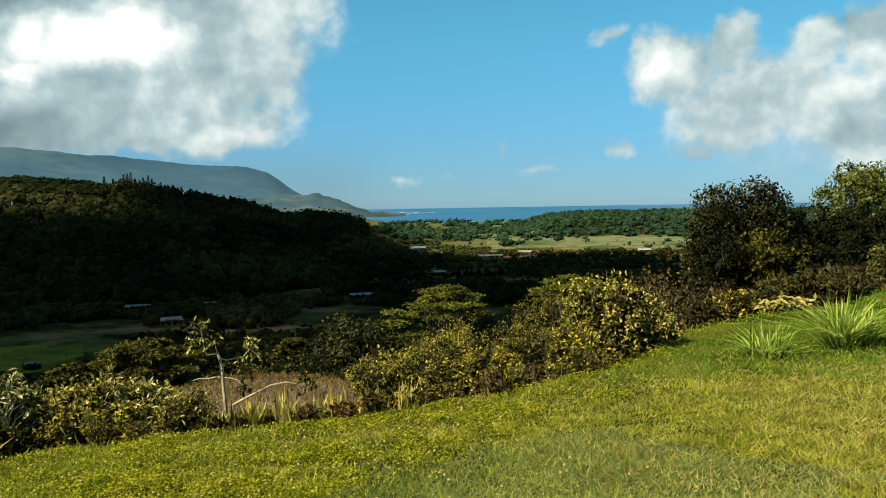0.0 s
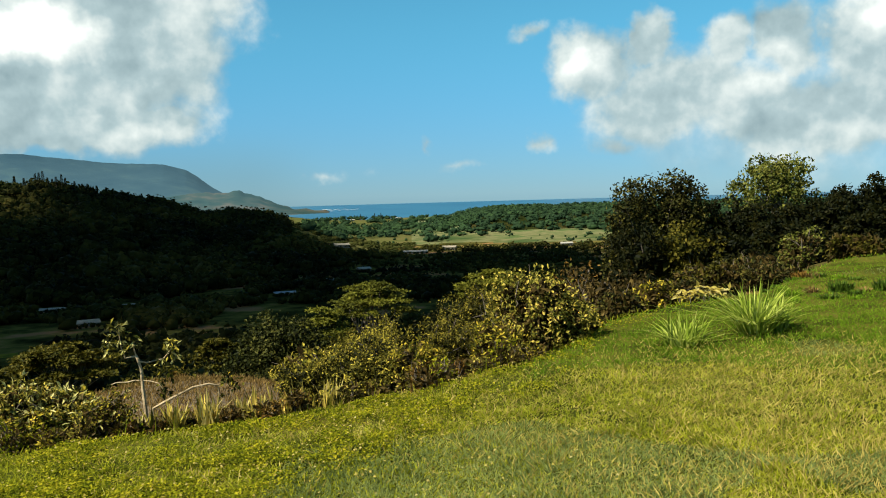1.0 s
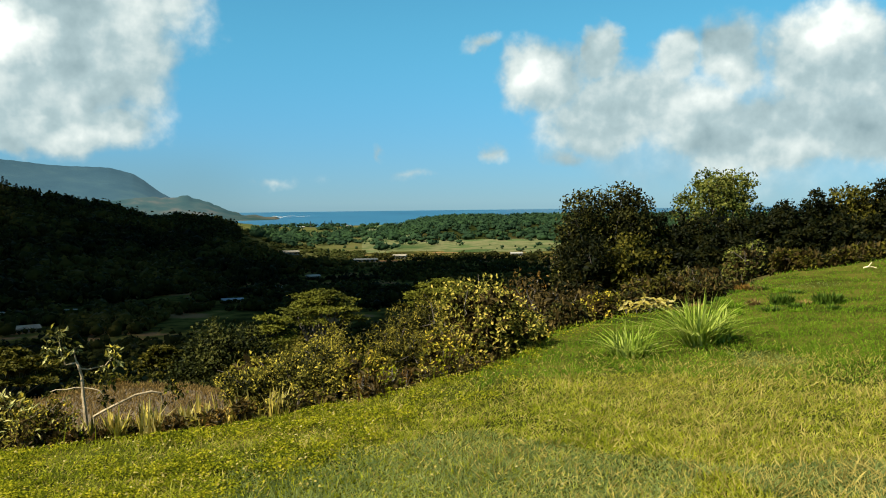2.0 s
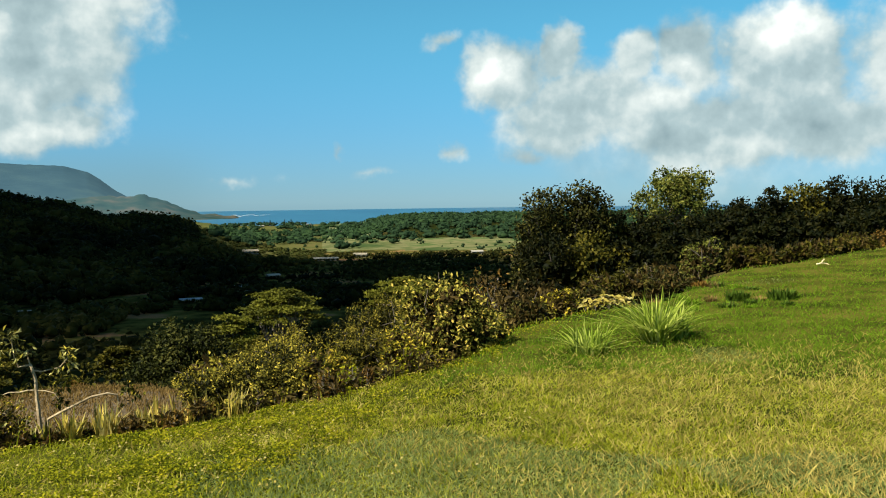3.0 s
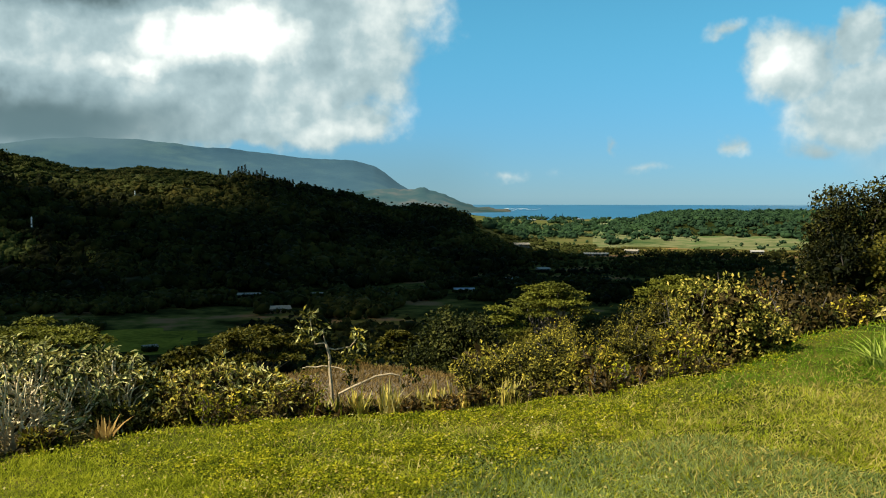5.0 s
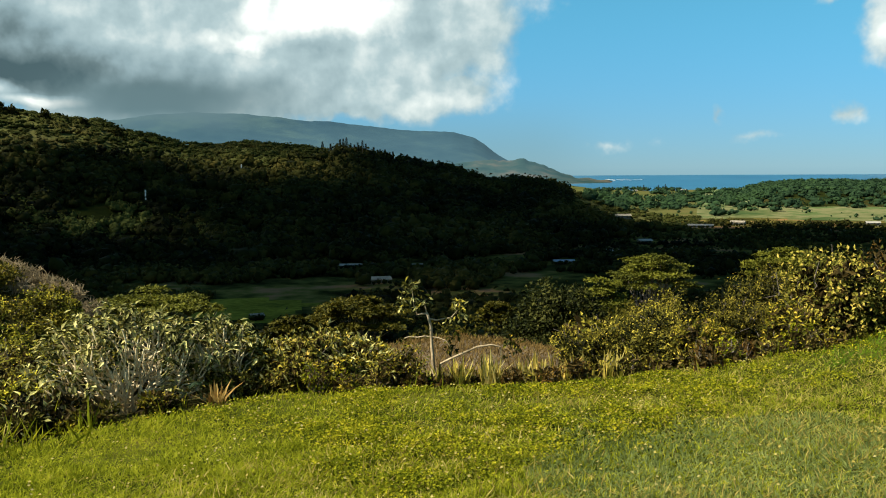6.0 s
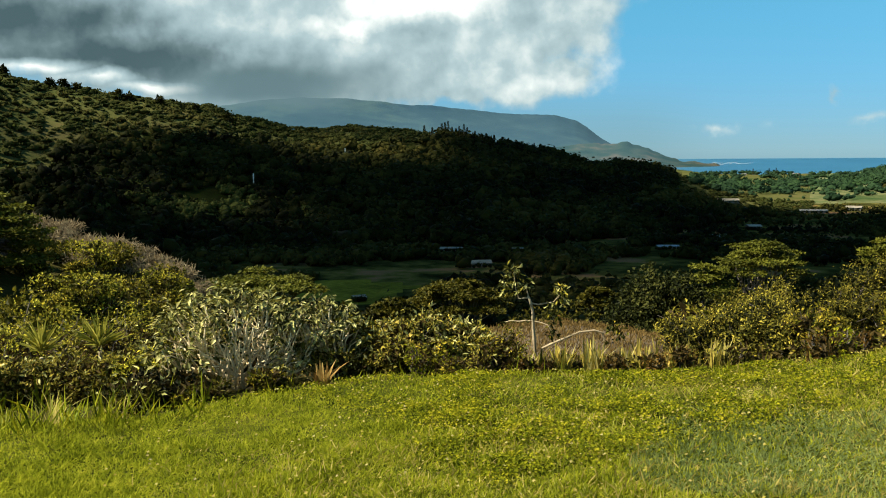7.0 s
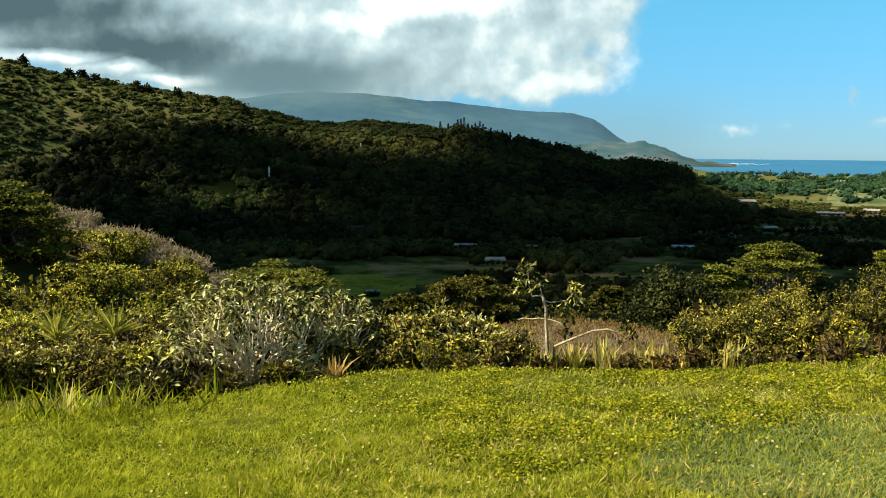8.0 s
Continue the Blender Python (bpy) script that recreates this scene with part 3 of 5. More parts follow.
def mist_sheet():
    """A glowing sheet for the cloud bank's hanging foot, hiding the mountain's top."""
    m = bpy.data.materials.new("cloud_mist_glow")
    m.use_nodes = True
    n, l = m.node_tree.nodes, m.node_tree.links
    n.clear()

    def calc(op, a, b):
        k = n.new("ShaderNodeMath")
        k.operation = op
        for i, v in enumerate((a, b)):
            if isinstance(v, (int, float)):
                k.inputs[i].default_value = v
            else:
                l.new(v, k.inputs[i])
        return k.outputs[0]

    def rise(v, lo, hi):
        k = n.new("ShaderNodeMapRange")
        k.interpolation_type = "SMOOTHSTEP"
        k.inputs[1].default_value, k.inputs[2].default_value = lo, hi
        l.new(v, k.inputs[0])
        return k.outputs[0]
    geo, sep, wisps = n.new("ShaderNodeNewGeometry"), n.new("ShaderNodeSeparateXYZ"), n.new("ShaderNodeTexNoise")
    l.new(geo.outputs["Position"], sep.inputs[0])
    l.new(geo.outputs["Position"], wisps.inputs["Vector"])
    wisps.inputs["Scale"].default_value, wisps.inputs["Detail"].default_value = 0.004, 4.0
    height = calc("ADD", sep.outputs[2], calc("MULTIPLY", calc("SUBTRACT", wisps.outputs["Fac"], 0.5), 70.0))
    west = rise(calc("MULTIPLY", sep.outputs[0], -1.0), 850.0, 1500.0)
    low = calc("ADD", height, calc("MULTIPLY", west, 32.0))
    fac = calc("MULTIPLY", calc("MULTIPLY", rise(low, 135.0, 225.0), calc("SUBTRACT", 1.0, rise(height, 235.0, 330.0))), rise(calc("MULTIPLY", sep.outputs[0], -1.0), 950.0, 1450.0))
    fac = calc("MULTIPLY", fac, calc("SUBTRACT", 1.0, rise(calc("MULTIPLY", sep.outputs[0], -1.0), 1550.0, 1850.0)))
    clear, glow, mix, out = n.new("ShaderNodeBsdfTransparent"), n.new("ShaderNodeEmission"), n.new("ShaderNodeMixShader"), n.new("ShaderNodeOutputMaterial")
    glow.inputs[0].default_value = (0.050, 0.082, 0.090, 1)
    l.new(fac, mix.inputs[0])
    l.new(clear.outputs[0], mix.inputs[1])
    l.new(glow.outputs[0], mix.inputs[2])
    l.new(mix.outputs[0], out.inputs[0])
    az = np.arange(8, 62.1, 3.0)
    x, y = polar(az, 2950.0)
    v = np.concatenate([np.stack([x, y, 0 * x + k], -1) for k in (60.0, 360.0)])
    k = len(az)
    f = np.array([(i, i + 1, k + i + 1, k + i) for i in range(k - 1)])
    tagged(new("backdrop_mist", mesh_of("mist", v, f, [m])), "glowing grey sheet for the mist over the mountain's top", "cloud", kind="structure")


mist_sheet()


def haze_sheet():
    """A glowing sheet that paints pale haze along the far shore, before the mountains."""
    m = bpy.data.materials.new("shore_haze_glow")
    m.use_nodes = True
    n, l = m.node_tree.nodes, m.node_tree.links
    n.clear()
    geo, sep = n.new("ShaderNodeNewGeometry"), n.new("ShaderNodeSeparateXYZ")
    l.new(geo.outputs["Position"], sep.inputs[0])
    fac = None
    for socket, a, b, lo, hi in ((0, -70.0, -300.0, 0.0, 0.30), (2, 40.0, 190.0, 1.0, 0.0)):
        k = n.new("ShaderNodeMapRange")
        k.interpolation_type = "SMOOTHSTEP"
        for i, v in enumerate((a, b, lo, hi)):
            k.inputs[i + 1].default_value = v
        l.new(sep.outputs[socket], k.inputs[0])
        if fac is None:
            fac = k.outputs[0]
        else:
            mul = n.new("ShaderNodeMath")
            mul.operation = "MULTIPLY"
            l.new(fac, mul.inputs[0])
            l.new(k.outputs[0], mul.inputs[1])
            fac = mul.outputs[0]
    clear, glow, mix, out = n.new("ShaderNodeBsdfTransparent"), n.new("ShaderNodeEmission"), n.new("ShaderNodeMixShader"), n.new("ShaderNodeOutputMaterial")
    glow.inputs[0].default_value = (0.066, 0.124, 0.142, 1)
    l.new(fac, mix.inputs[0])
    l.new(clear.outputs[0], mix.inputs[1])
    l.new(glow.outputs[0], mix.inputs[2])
    l.new(mix.outputs[0], out.inputs[0])
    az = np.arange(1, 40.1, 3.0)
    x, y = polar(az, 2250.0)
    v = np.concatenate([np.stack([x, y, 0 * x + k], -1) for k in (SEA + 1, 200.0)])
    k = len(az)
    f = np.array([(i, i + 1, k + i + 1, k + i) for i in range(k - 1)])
    tagged(new("backdrop_haze", mesh_of("haze", v, f, [m])), "glowing sheet for pale haze along the far shore", "haze", kind="structure")


haze_sheet()


# ---- the cloud whose shadow lies over the valley; it floats above the hills to the left ----
SHADE_AZ = [33, 20, 5, -8, -18, -24, -22, -14, -6, -1, 3, 10, 18, 20.3, 21.4, 22.9, 25, 27.1, 30.5, 33.7, 35.3, 38.2, 39.7, 41.3, 43.1, 46.4, 48, 50, 44, 38]
SHADE_R = [175, 150, 140, 140, 160, 300, 500, 648, 648, 680, 770, 840, 840, 690, 594, 564, 560, 576, 584, 602, 614, 580, 554, 512, 498, 456, 400, 320, 230, 190]


def shade(x, y):
    """How densely the cloud stands before the sun over each place: 0 to 1."""
    c = np.arange(len(SHADE_AZ) + 1)
    k = np.linspace(0, len(SHADE_AZ), 300, endpoint=False)
    px, py = polar(np.interp(k, c, SHADE_AZ + SHADE_AZ[:1]), np.interp(k, c, SHADE_R + SHADE_R[:1]))
    inside, dist = np.zeros(len(x), bool), np.full(len(x), 1e9)
    for i in range(300):
        j = (i + 1) % 300
        dist = np.minimum(dist, np.hypot(x - px[i], y - py[i]))
        cross = (py[i] > y) != (py[j] > y)
        inside ^= cross & (x < (px[j] - px[i]) * (y - py[i]) / (py[j] - py[i] + 1e-12) + px[i])
    near = np.hypot(x, y) < 330
    d = np.where(inside, dist, -dist) + (44 * fbm(x * 0.02, y * 0.02, 71, 4) - 26) * ~near
    d = ease(d / np.where(near, 14.0, 34.0) + 0.5)
    az, r = np.degrees(np.arctan2(-x, y)), np.hypot(x, y)
    # thin cloud drifts over the upper hill; breaks let some sun through
    veil = ease((az - 17) / 3) * ease((r - 440) / 60) * np.clip(0.12 + 0.32 * ease((35 - az) / 5) + 1.4 * fbm(x * 0.014, y * 0.014, 72, 4), 0, 0.85)
    d = np.maximum(d, veil)
    thin = 0.50 * np.exp(-((az - 35.0) / 3.8) ** 2 - ((r - 448) / 26) ** 2) + 0.22 * np.exp(-((az - 12.5) / 5.5) ** 2 - ((r - 260) / 70) ** 2) + 0.12 * np.exp(-((az - 31.0) / 7.0) ** 2 - ((r - 430) / 50) ** 2) + 0.34 * np.exp(-((az - 24.5) / 1.8) ** 2 - ((r - 255) / 17) ** 2)
    thin = thin + 0.9 * ease((4.5 - az) / 5.0) * ease((r - 560) / 90) * ease((az + 3.5) / 2.5)
    return np.clip(d - thin, 0, 1)


def build_cloud(top):
    """One broad cumulus of many puffs, high to the left; where it breaks up the puffs are small and apart."""
    rng = np.random.default_rng(70)
    step = 15.0
    gx, gy = np.meshgrid(np.arange(-560, 260, step), np.arange(90, 900, step))
    x, y = gx.ravel() + rng.uniform(-3, 3, gx.size), gy.ravel() + rng.uniform(-3, 3, gx.size)
    d = shade(x, y)
    keep = d > 0.04
    x, y, d = x[keep], y[keep], d[keep]
    far = (top - land(x, y)) / sun_dir.z
    mid = np.stack([x + sun_dir.x * far, y + sun_dir.y * far, 0 * x + top + rng.uniform(-6, 6, len(x))], -1)
    size = np.where(d > 0.93, step * 1.05, step * np.sqrt(d / np.pi) * 1.02)
    q = (1 + 5 ** 0.5) / 2
    ball = unit(np.array([(-1, q, 0), (1, q, 0), (-1, -q, 0), (1, -q, 0), (0, -1, q), (0, 1, q), (0, -1, -q), (0, 1, -q), (q, 0, -1), (q, 0, 1), (-q, 0, -1), (-q, 0, 1)]))
    v = (mid[:, None] + ball * size[:, None, None] * (1 + 0.08 * rng.normal(size=(len(x), 12, 1)))).reshape(-1, 3)
    f = (np.array(BALL)[None] + (np.arange(len(x)) * 12)[:, None, None]).reshape(-1, 3)
    ob = new("backdrop_cloud", mesh_of("cloud", v, f, [M["cloud"]], smooth=True))
    tagged(ob, "grey-white broken cumulus cloud shading the land below it", "cloud", kind="structure")


BALL = [(0, 11, 5), (0, 5, 1), (0, 1, 7), (0, 7, 10), (0, 10, 11), (1, 5, 9), (5, 11, 4), (11, 10, 2), (10, 7, 6), (7, 1, 8),
        (3, 9, 4), (3, 4, 2), (3, 2, 6), (3, 6, 8), (3, 8, 9), (4, 9, 5), (2, 4, 11), (6, 2, 10), (8, 6, 7), (9, 8, 1)]
build_cloud(2400.0)


# ---- kinds of plants ----
def crown_points(lumps, n, rng, inner=0.45, low=-1.0, clumps=16, loose=0.26):
    """Points and outward directions in the shells of several ellipsoids, gathered in clumps with gaps between."""
    L = np.asarray(lumps, float)
    w = L[:, 3] * L[:, 4] + L[:, 3] * L[:, 5]
    pick = rng.choice(len(L), n, p=w / w.sum())
    heart = unit(rng.normal(size=(len(L), clumps, 3)))
    heart[..., 2] = np.where(heart[..., 2] < low, -heart[..., 2], heart[..., 2])
    near = heart[pick, rng.integers(0, clumps, n)]
    offset = unit(rng.normal(size=(n, 3))) * rng.random((n, 1)) ** 0.5 * loose * 1.6
    k = inner + (1.0 - inner) * rng.random(n) ** 0.35
    q = L[pick]
    return q[:, :3] + (near * k[:, None] * 0.9 + offset) * q[:, 3:], unit((near * 0.5 + unit(offset) * 0.6) / q[:, 3:])


def bush(az, r, width, height, leaf, mat, label, n=1100, lumps=6, seed=0, droop=0.0, stems=7, bark="bark", name="shrub", ragged=0.25, slim=0.5, inner="leaf_umber", tips=0):
    rng = np.random.default_rng(seed + 1000)
    n = int(n * 1.7)
    x, y, z = rest(az, r)
    root = thing(name, x, y, z - 0.03, label, "shrub")
    rx = width / 2
    L = [(0, 0, height * 0.45, rx * 0.72, rx * 0.72, height * 0.46)]
    for k in range(lumps):
        a = 2 * np.pi * (k + rng.random()) / lumps
        s = 0.30 + 0.22 * rng.random()
        top = height * (0.30 + 0.45 * rng.random())
        L.append((math.cos(a) * rx * (0.95 - s), math.sin(a) * rx * (0.95 - s), top, rx * s, rx * s, height * s * 0.75))
    p, out = crown_points(L, n, rng, 0.80, -1.0, 46, 0.13)
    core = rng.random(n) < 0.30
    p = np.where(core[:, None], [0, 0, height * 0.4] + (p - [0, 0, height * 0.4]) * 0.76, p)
    shoots = (rng.random(n) < ragged * 0.12) & ~core
    p = p + np.where(shoots[:, None], unit(out + [0, 0, 0.8]) * rng.random((n, 1)) * height * 0.14, 0)
    keep = (p[:, 2] > 0.02) & (p[:, 2] < height * 1.06)
    p, out, core = p[keep], out[keep], core[keep]
    m = len(p)
    axis = unit(out * 0.35 + rng.normal(size=(m, 3)) * 0.9 + [0, 0, 0.05 - droop])
    normal = unit(out * 0.8 + [0, 0, 0.6] + rng.normal(size=(m, 3)) * 0.6)
    size = leaf * (0.6 + 0.7 * rng.random(m)) * np.where(core, 2.0, 1.0)
    tubes = []
    for k in range(stems):
        c = L[1 + k % lumps]
        tip = np.array([c[0], c[1], c[2] + c[5] * 0.5]) * (0.85 + 0.3 * rng.random())
        line = bent((rng.normal() * 0.05 * rx, rng.normal() * 0.05 * rx, 0), tip, rng, 0.2)
        rad = 0.014 * max(height, 0.6)
        tubes.append(tube(line, np.linspace(rad, rad * 0.35, len(line)), 5))
        for j in (2, 3):
            tubes.append(tube(bent(line[j], line[j] + unit(rng.normal(size=3) + [0, 0, 0.8]) * height * 0.35, rng, 0.2, 4), np.linspace(rad * 0.5, rad * 0.2, 4), 4))
    part("branchwork", joined(tubes), M[bark], root)
    # core leaves mostly take a darker material, standing in for shade inside
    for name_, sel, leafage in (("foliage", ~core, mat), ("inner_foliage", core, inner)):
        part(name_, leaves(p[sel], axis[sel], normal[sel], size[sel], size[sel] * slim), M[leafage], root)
    if tips:
        k = rng.choice(np.flatnonzero(~core & (p[:, 2] > height * 0.35)), tips)
        part("pale_leaves", leaves(p[k] + out[k] * 0.03, unit(out[k] + rng.normal(size=(tips, 3)) * 0.6 + [0, 0, -0.2]), unit([0, -0.3, 1] + rng.normal(size=(tips, 3)) * 0.5), leaf * (1.3 + 0.7 * rng.random(tips)), leaf * 0.62), M["leaf_pale"], root, "pale leaf tips")
    return root


def tree(az, r, width, height, mat, label, seed=0, lumps=12, n=5200, leaf=0.30, trunk_r=0.16, base=0.25, name="tree", category="tree", sparse=1.0, bark="bark", low=-1.0, clumps=14, loose=0.2):
    """A broad-leaved tree: trunk, limbs to each clump, and clumps of leaves with gaps between."""
    rng = np.random.default_rng(seed + 2000)
    n, width = int(n * 1.5), width * 1.3
    x, y, z = rest(az, r)
    root = thing(name, x, y, z - 0.1, label, category)
    rx, h0 = width / 2, height * base
    L = []
    for k in range(lumps):
        a, t = 2.4 * k + rng.random(), (k + 0.5) / lumps
        rr = rx * (0.30 + 0.5 * rng.random()) * (1.15 - 0.65 * t)
        s = rx * (0.36 + 0.16 * rng.random()) * sparse
        L.append((math.cos(a) * rr, math.sin(a) * rr, h0 + (height - h0) * (0.12 + 0.74 * t), s, s, min(s, (height - h0) * 0.3) * 0.8))
    top = max(c[2] + c[5] for c in L)
    L = [(a, b, h0 + (c - h0) * (height - h0) / (top - h0), d, e, f) for a, b, c, d, e, f in L]
    p, out = crown_points(L, n, rng, 0.6, low, clumps, loose)
    core = (rng.random(n) < 0.12) & (sparse >= 1.0)
    middle = np.array([0, 0, (h0 + height) * 0.45])
    p = np.where(core[:, None], middle + (p - middle) * 0.66, p)
    keep = p[:, 2] > 0.1
    p, out, core = p[keep], out[keep], core[keep]
    m = len(p)
    axis = unit(out * 0.5 + rng.normal(size=(m, 3)))
    normal = unit(out * 1.1 + [0, 0, 0.5] + rng.normal(size=(m, 3)) * 0.45)
    size = leaf * (0.55 + 0.8 * rng.random(m)) * np.where(core, 2.4, 1.0)
    fork = np.array([0, 0, h0 * 1.1])
    tubes = [tube(bent((0, 0, -0.1), fork, rng, 0.06), np.linspace(trunk_r, trunk_r * 0.75, 5), 8)]
    for c in L:
        line = bent(fork - [0, 0, 0.2 * h0 * rng.random()], (c[0] * 0.9, c[1] * 0.9, c[2]), rng, 0.15)
        tubes.append(tube(line, np.linspace(trunk_r * 0.5, trunk_r * 0.12, 5), 5))
    part("trunk", joined(tubes), M[bark], root)
    part("crown", leaves(p, axis, normal, size, size * 0.62), M[mat], root)
    return root


def albizia(az, r, width, height, seed=0, pads=22, low=0.66, n=4200, leaf=0.34, fill=0.0, mat="leaf_albizia", label="flat-topped albizia tree with layered green crown"):
    """A tree with a flat, spreading crown in layers."""
    rng = np.random.default_rng(seed + 3000)
    n, width = int(n * 2.2), width * 1.12
    x, y, z = rest(az, r)
    root = thing("albizia_tree", x, y, z - 0.1, label, "tree")
    rx = width / 2
    L = []
    for k in range(pads):
        a, t = 2.4 * k + rng.random() * 0.6, 1 - ((k + 0.5) / pads) ** 0.6
        rr = rx * 0.86 * (1 - t)
        s = rx * (0.24 + 0.12 * rng.random())
        L.append((math.cos(a) * rr, math.sin(a) * rr, height * (low + (1 - low) * (1 - (rr / rx) ** 2) + 0.03 * rng.normal()) * (1 - fill * rng.random() * (k % 3 > 0)), s, s, 0.15 * s))
    top = max(c[2] + c[5] for c in L)
    L = [(a, b, c * height / top, d, e, f) for a, b, c, d, e, f in L]
    p, out = crown_points(L, n, rng, 0.75, -0.25, 30, 0.2)
    m = len(p)
    axis = unit(rng.normal(size=(m, 3)) * [1, 1, 0.3] + out * 0.4)
    normal = unit(out * 0.6 + [0, 0, 1.0] + rng.normal(size=(m, 3)) * 0.35)
    size = leaf * (0.6 + 0.8 * rng.random(m))
    fork = np.array([0, 0, height * 0.38])
    tubes = [tube(bent((0, 0, -0.1), fork, rng, 0.06), np.linspace(width * 0.022, width * 0.016, 5), 7)]
    for c in L:
        tubes.append(tube(bent(fork, (c[0] * 0.85, c[1] * 0.85, c[2] - c[5] * 0.4), rng, 0.12), np.linspace(width * 0.011, width * 0.003, 5), 5))
    part("trunk", joined(tubes), M["bark"], root)
    part("crown", leaves(p, axis, normal, size, size * 0.6), M[mat], root)
    return root


def woods(name, places, sizes, mat, label, cards=34, seed=0, tall=1.0, lumps=2):
    """A stand of many far trees as one object."""
    rng = np.random.default_rng(seed + 4000)
    n = len(places)
    out = unit(rng.normal(size=(n, cards, 3)))
    out[..., 2] = np.where(out[..., 2] < -0.3, -out[..., 2], out[..., 2])
    s = sizes[:, None, None] * np.array([0.5, 0.5, 0.42 * tall])
    q = (1 + 5 ** 0.5) / 2
    ball = unit(np.array([(-1, q, 0), (1, q, 0), (-1, -q, 0), (1, -q, 0), (0, -1, q), (0, 1, q), (0, -1, -q), (0, 1, -q), (q, 0, -1), (q, 0, 1), (-q, 0, -1), (-q, 0, 1)]))
    # each crown is one large lump with a lesser one on its shoulder
    lv, lf = [], []
    for size, away in ((0.40, 0.0), (0.28, 0.25))[:lumps]:
        a = rng.random(n) * 2 * np.pi
        c = places + np.stack([np.cos(a) * away, np.sin(a) * away, 0.36 * tall + away * (0.55 - 0.5 * rng.random(n))], -1) * sizes[:, None]
        lv.append((c[:, None] + ball * (sizes[:, None, None] * size) * (1 + 0.30 * rng.normal(size=(n, 12, 1))) * [1, 1, 0.85 * tall]).reshape(-1, 3))
        lf.append((np.array(BALL)[None] + (np.arange(n) * 12)[:, None, None]).reshape(-1, 3))
    lump = 1 + 0.35 * rng.normal(size=(n, cards, 1)) * 0.6
    p = places[:, None] + [0, 0, 1] * (sizes[:, None, None] * 0.40 * tall) + out * s * lump
    p, out = p.reshape(-1, 3), out.reshape(-1, 3)
    axis = unit(np.cross(out, rng.normal(size=out.shape)))
    normal = unit(out + rng.normal(size=out.shape) * 0.35)
    size = np.repeat(sizes, cards) * (1.0 / math.sqrt(cards)) * (0.55 + 0.7 * rng.random(len(p)))
    geo = joined(list(zip(lv, lf)) + [leaves(p - axis * size[:, None] * 0.5, axis, normal, size, size * 0.8)])
    return tagged(new(name, mesh_of(name, *geo, [M[mat]], smooth=True)), label, "trees", kind="stuff")


HOUSES = [  # azimuth, distance, width, depth, wall height, roof, label, turn
    (17.3, 316, 10, 5.5, 1.4, "roof_grey", "low house with a weathered grey metal roof", 8),
    (18.9, 366, 9, 3.6, 1.1, "roof_white", "long low house with a pale roof", -5),
    (14.8, 364, 6, 3.2, 1.0, "roof_white", "small house with a whitish roof", 4),
    (5.3, 378, 8, 3.6, 1.1, "roof_blue", "low shed with a blue-grey metal roof", 5),
    (2.2, 428, 6, 3.6, 1.1, "roof_blue", "small house with a bluish metal roof", -12),
    (0.3, 480, 6, 5, 1.9, "roof_white", "small white-roofed house among dark trees", 20),
    (-3.0, 610, 16, 5, 1.8, "roof_white", "long farm building with a white roof", 3),
    (-5.2, 640, 9, 7, 2.4, "roof_grey", "grey-roofed farm shed beside the field", -10),
    (-12.6, 655, 8, 6, 2.4, "roof_white", "white-roofed hut behind the tree belt", 12),
    (1.8, 640, 13, 8, 2.6, "roof_grey", "tan-roofed house at the foot of the hill", 15),
    (24.8, 246, 2.8, 2.4, 0.9, "roof_grey", "small grey field shed", 15),
]


def clear_of_houses(x, y):
    keep = np.ones(len(x), bool)
    for h in HOUSES:
        hx, hy = polar(h[0], h[1])
        gx, gy = polar(h[0], h[1] - 20)
        keep &= (np.hypot(x - hx, y - hy) > h[2] * 0.8 + 3) & (np.hypot(x - gx, y - gy) > h[2] * 0.6 + 4)
    return keep


# ---- distance: woods on hill, valley and coast ----
def scatter(n, az, r, seed, test=None):
    rng = np.random.default_rng(seed + 5000)
    a = rng.uniform(*az, n)
    q = np.sqrt(rng.uniform(r[0] ** 2, r[1] ** 2, n))
    x, y = polar(a, q)
    keep = np.ones(n, bool) if test is None else test(x, y, a, q)
    x, y = x[keep], y[keep]
    return np.stack([x, y, land(x, y)], -1), rng


def on_hill(x, y, a, q):
    rf = np.interp(a, [-4, 0, 5, 13, 33, 60, 90], [650, 560, 450, 390, 375, 330, 300])
    rc = np.interp(a, [-4, 0, 6, 14, 26, 36, 47, 90], [690, 720, 760, 760, 720, 660, 620, 560])
    return (q > rf - 8) & (q < rc + 25) & (fbm(x * 0.02, y * 0.02, 81) > -0.24)


P, rng = scatter(17000, (-3, 56), (320, 800), 1, lambda x, y, a, q: on_hill(x, y, a, q) & open_hill(x, y) & (fbm(x * 0.02, y * 0.02, 83) + 0.5 * fbm(x * 0.06, y * 0.06, 86) > -0.22))
big = rng.random(len(P)) ** 3
woods("hill_scrub", P, 2.6 + 6.0 * big, "hill_scrub", "scattered olive shrubs and trees on the upper hill", 14, 8, tall=0.42, lumps=2)
P, rng = scatter(15000, (-3, 56), (320, 800), 1, lambda x, y, a, q: on_hill(x, y, a, q) & ~open_hill(x, y) & (((a - 34.4) / 3.6) ** 2 + ((q - 450) / 28) ** 2 > 0.5 + 4 * fbm(x * 0.03, y * 0.03, 84)))
woods("hill_woods", P, 3.5 + 7.5 * rng.random(len(P)) ** 2, "woods", "dense dark woods covering the hillside", 14, 1)
P, rng = scatter(9000, (-40, 36), (165, 420), 2, lambda x, y, a, q: (fbm(x * 0.013, y * 0.026, 91) > -0.07) & (((x + 108) / 26) ** 2 + ((y - 232) / 40) ** 2 > 1) & clear_of_houses(x, y))
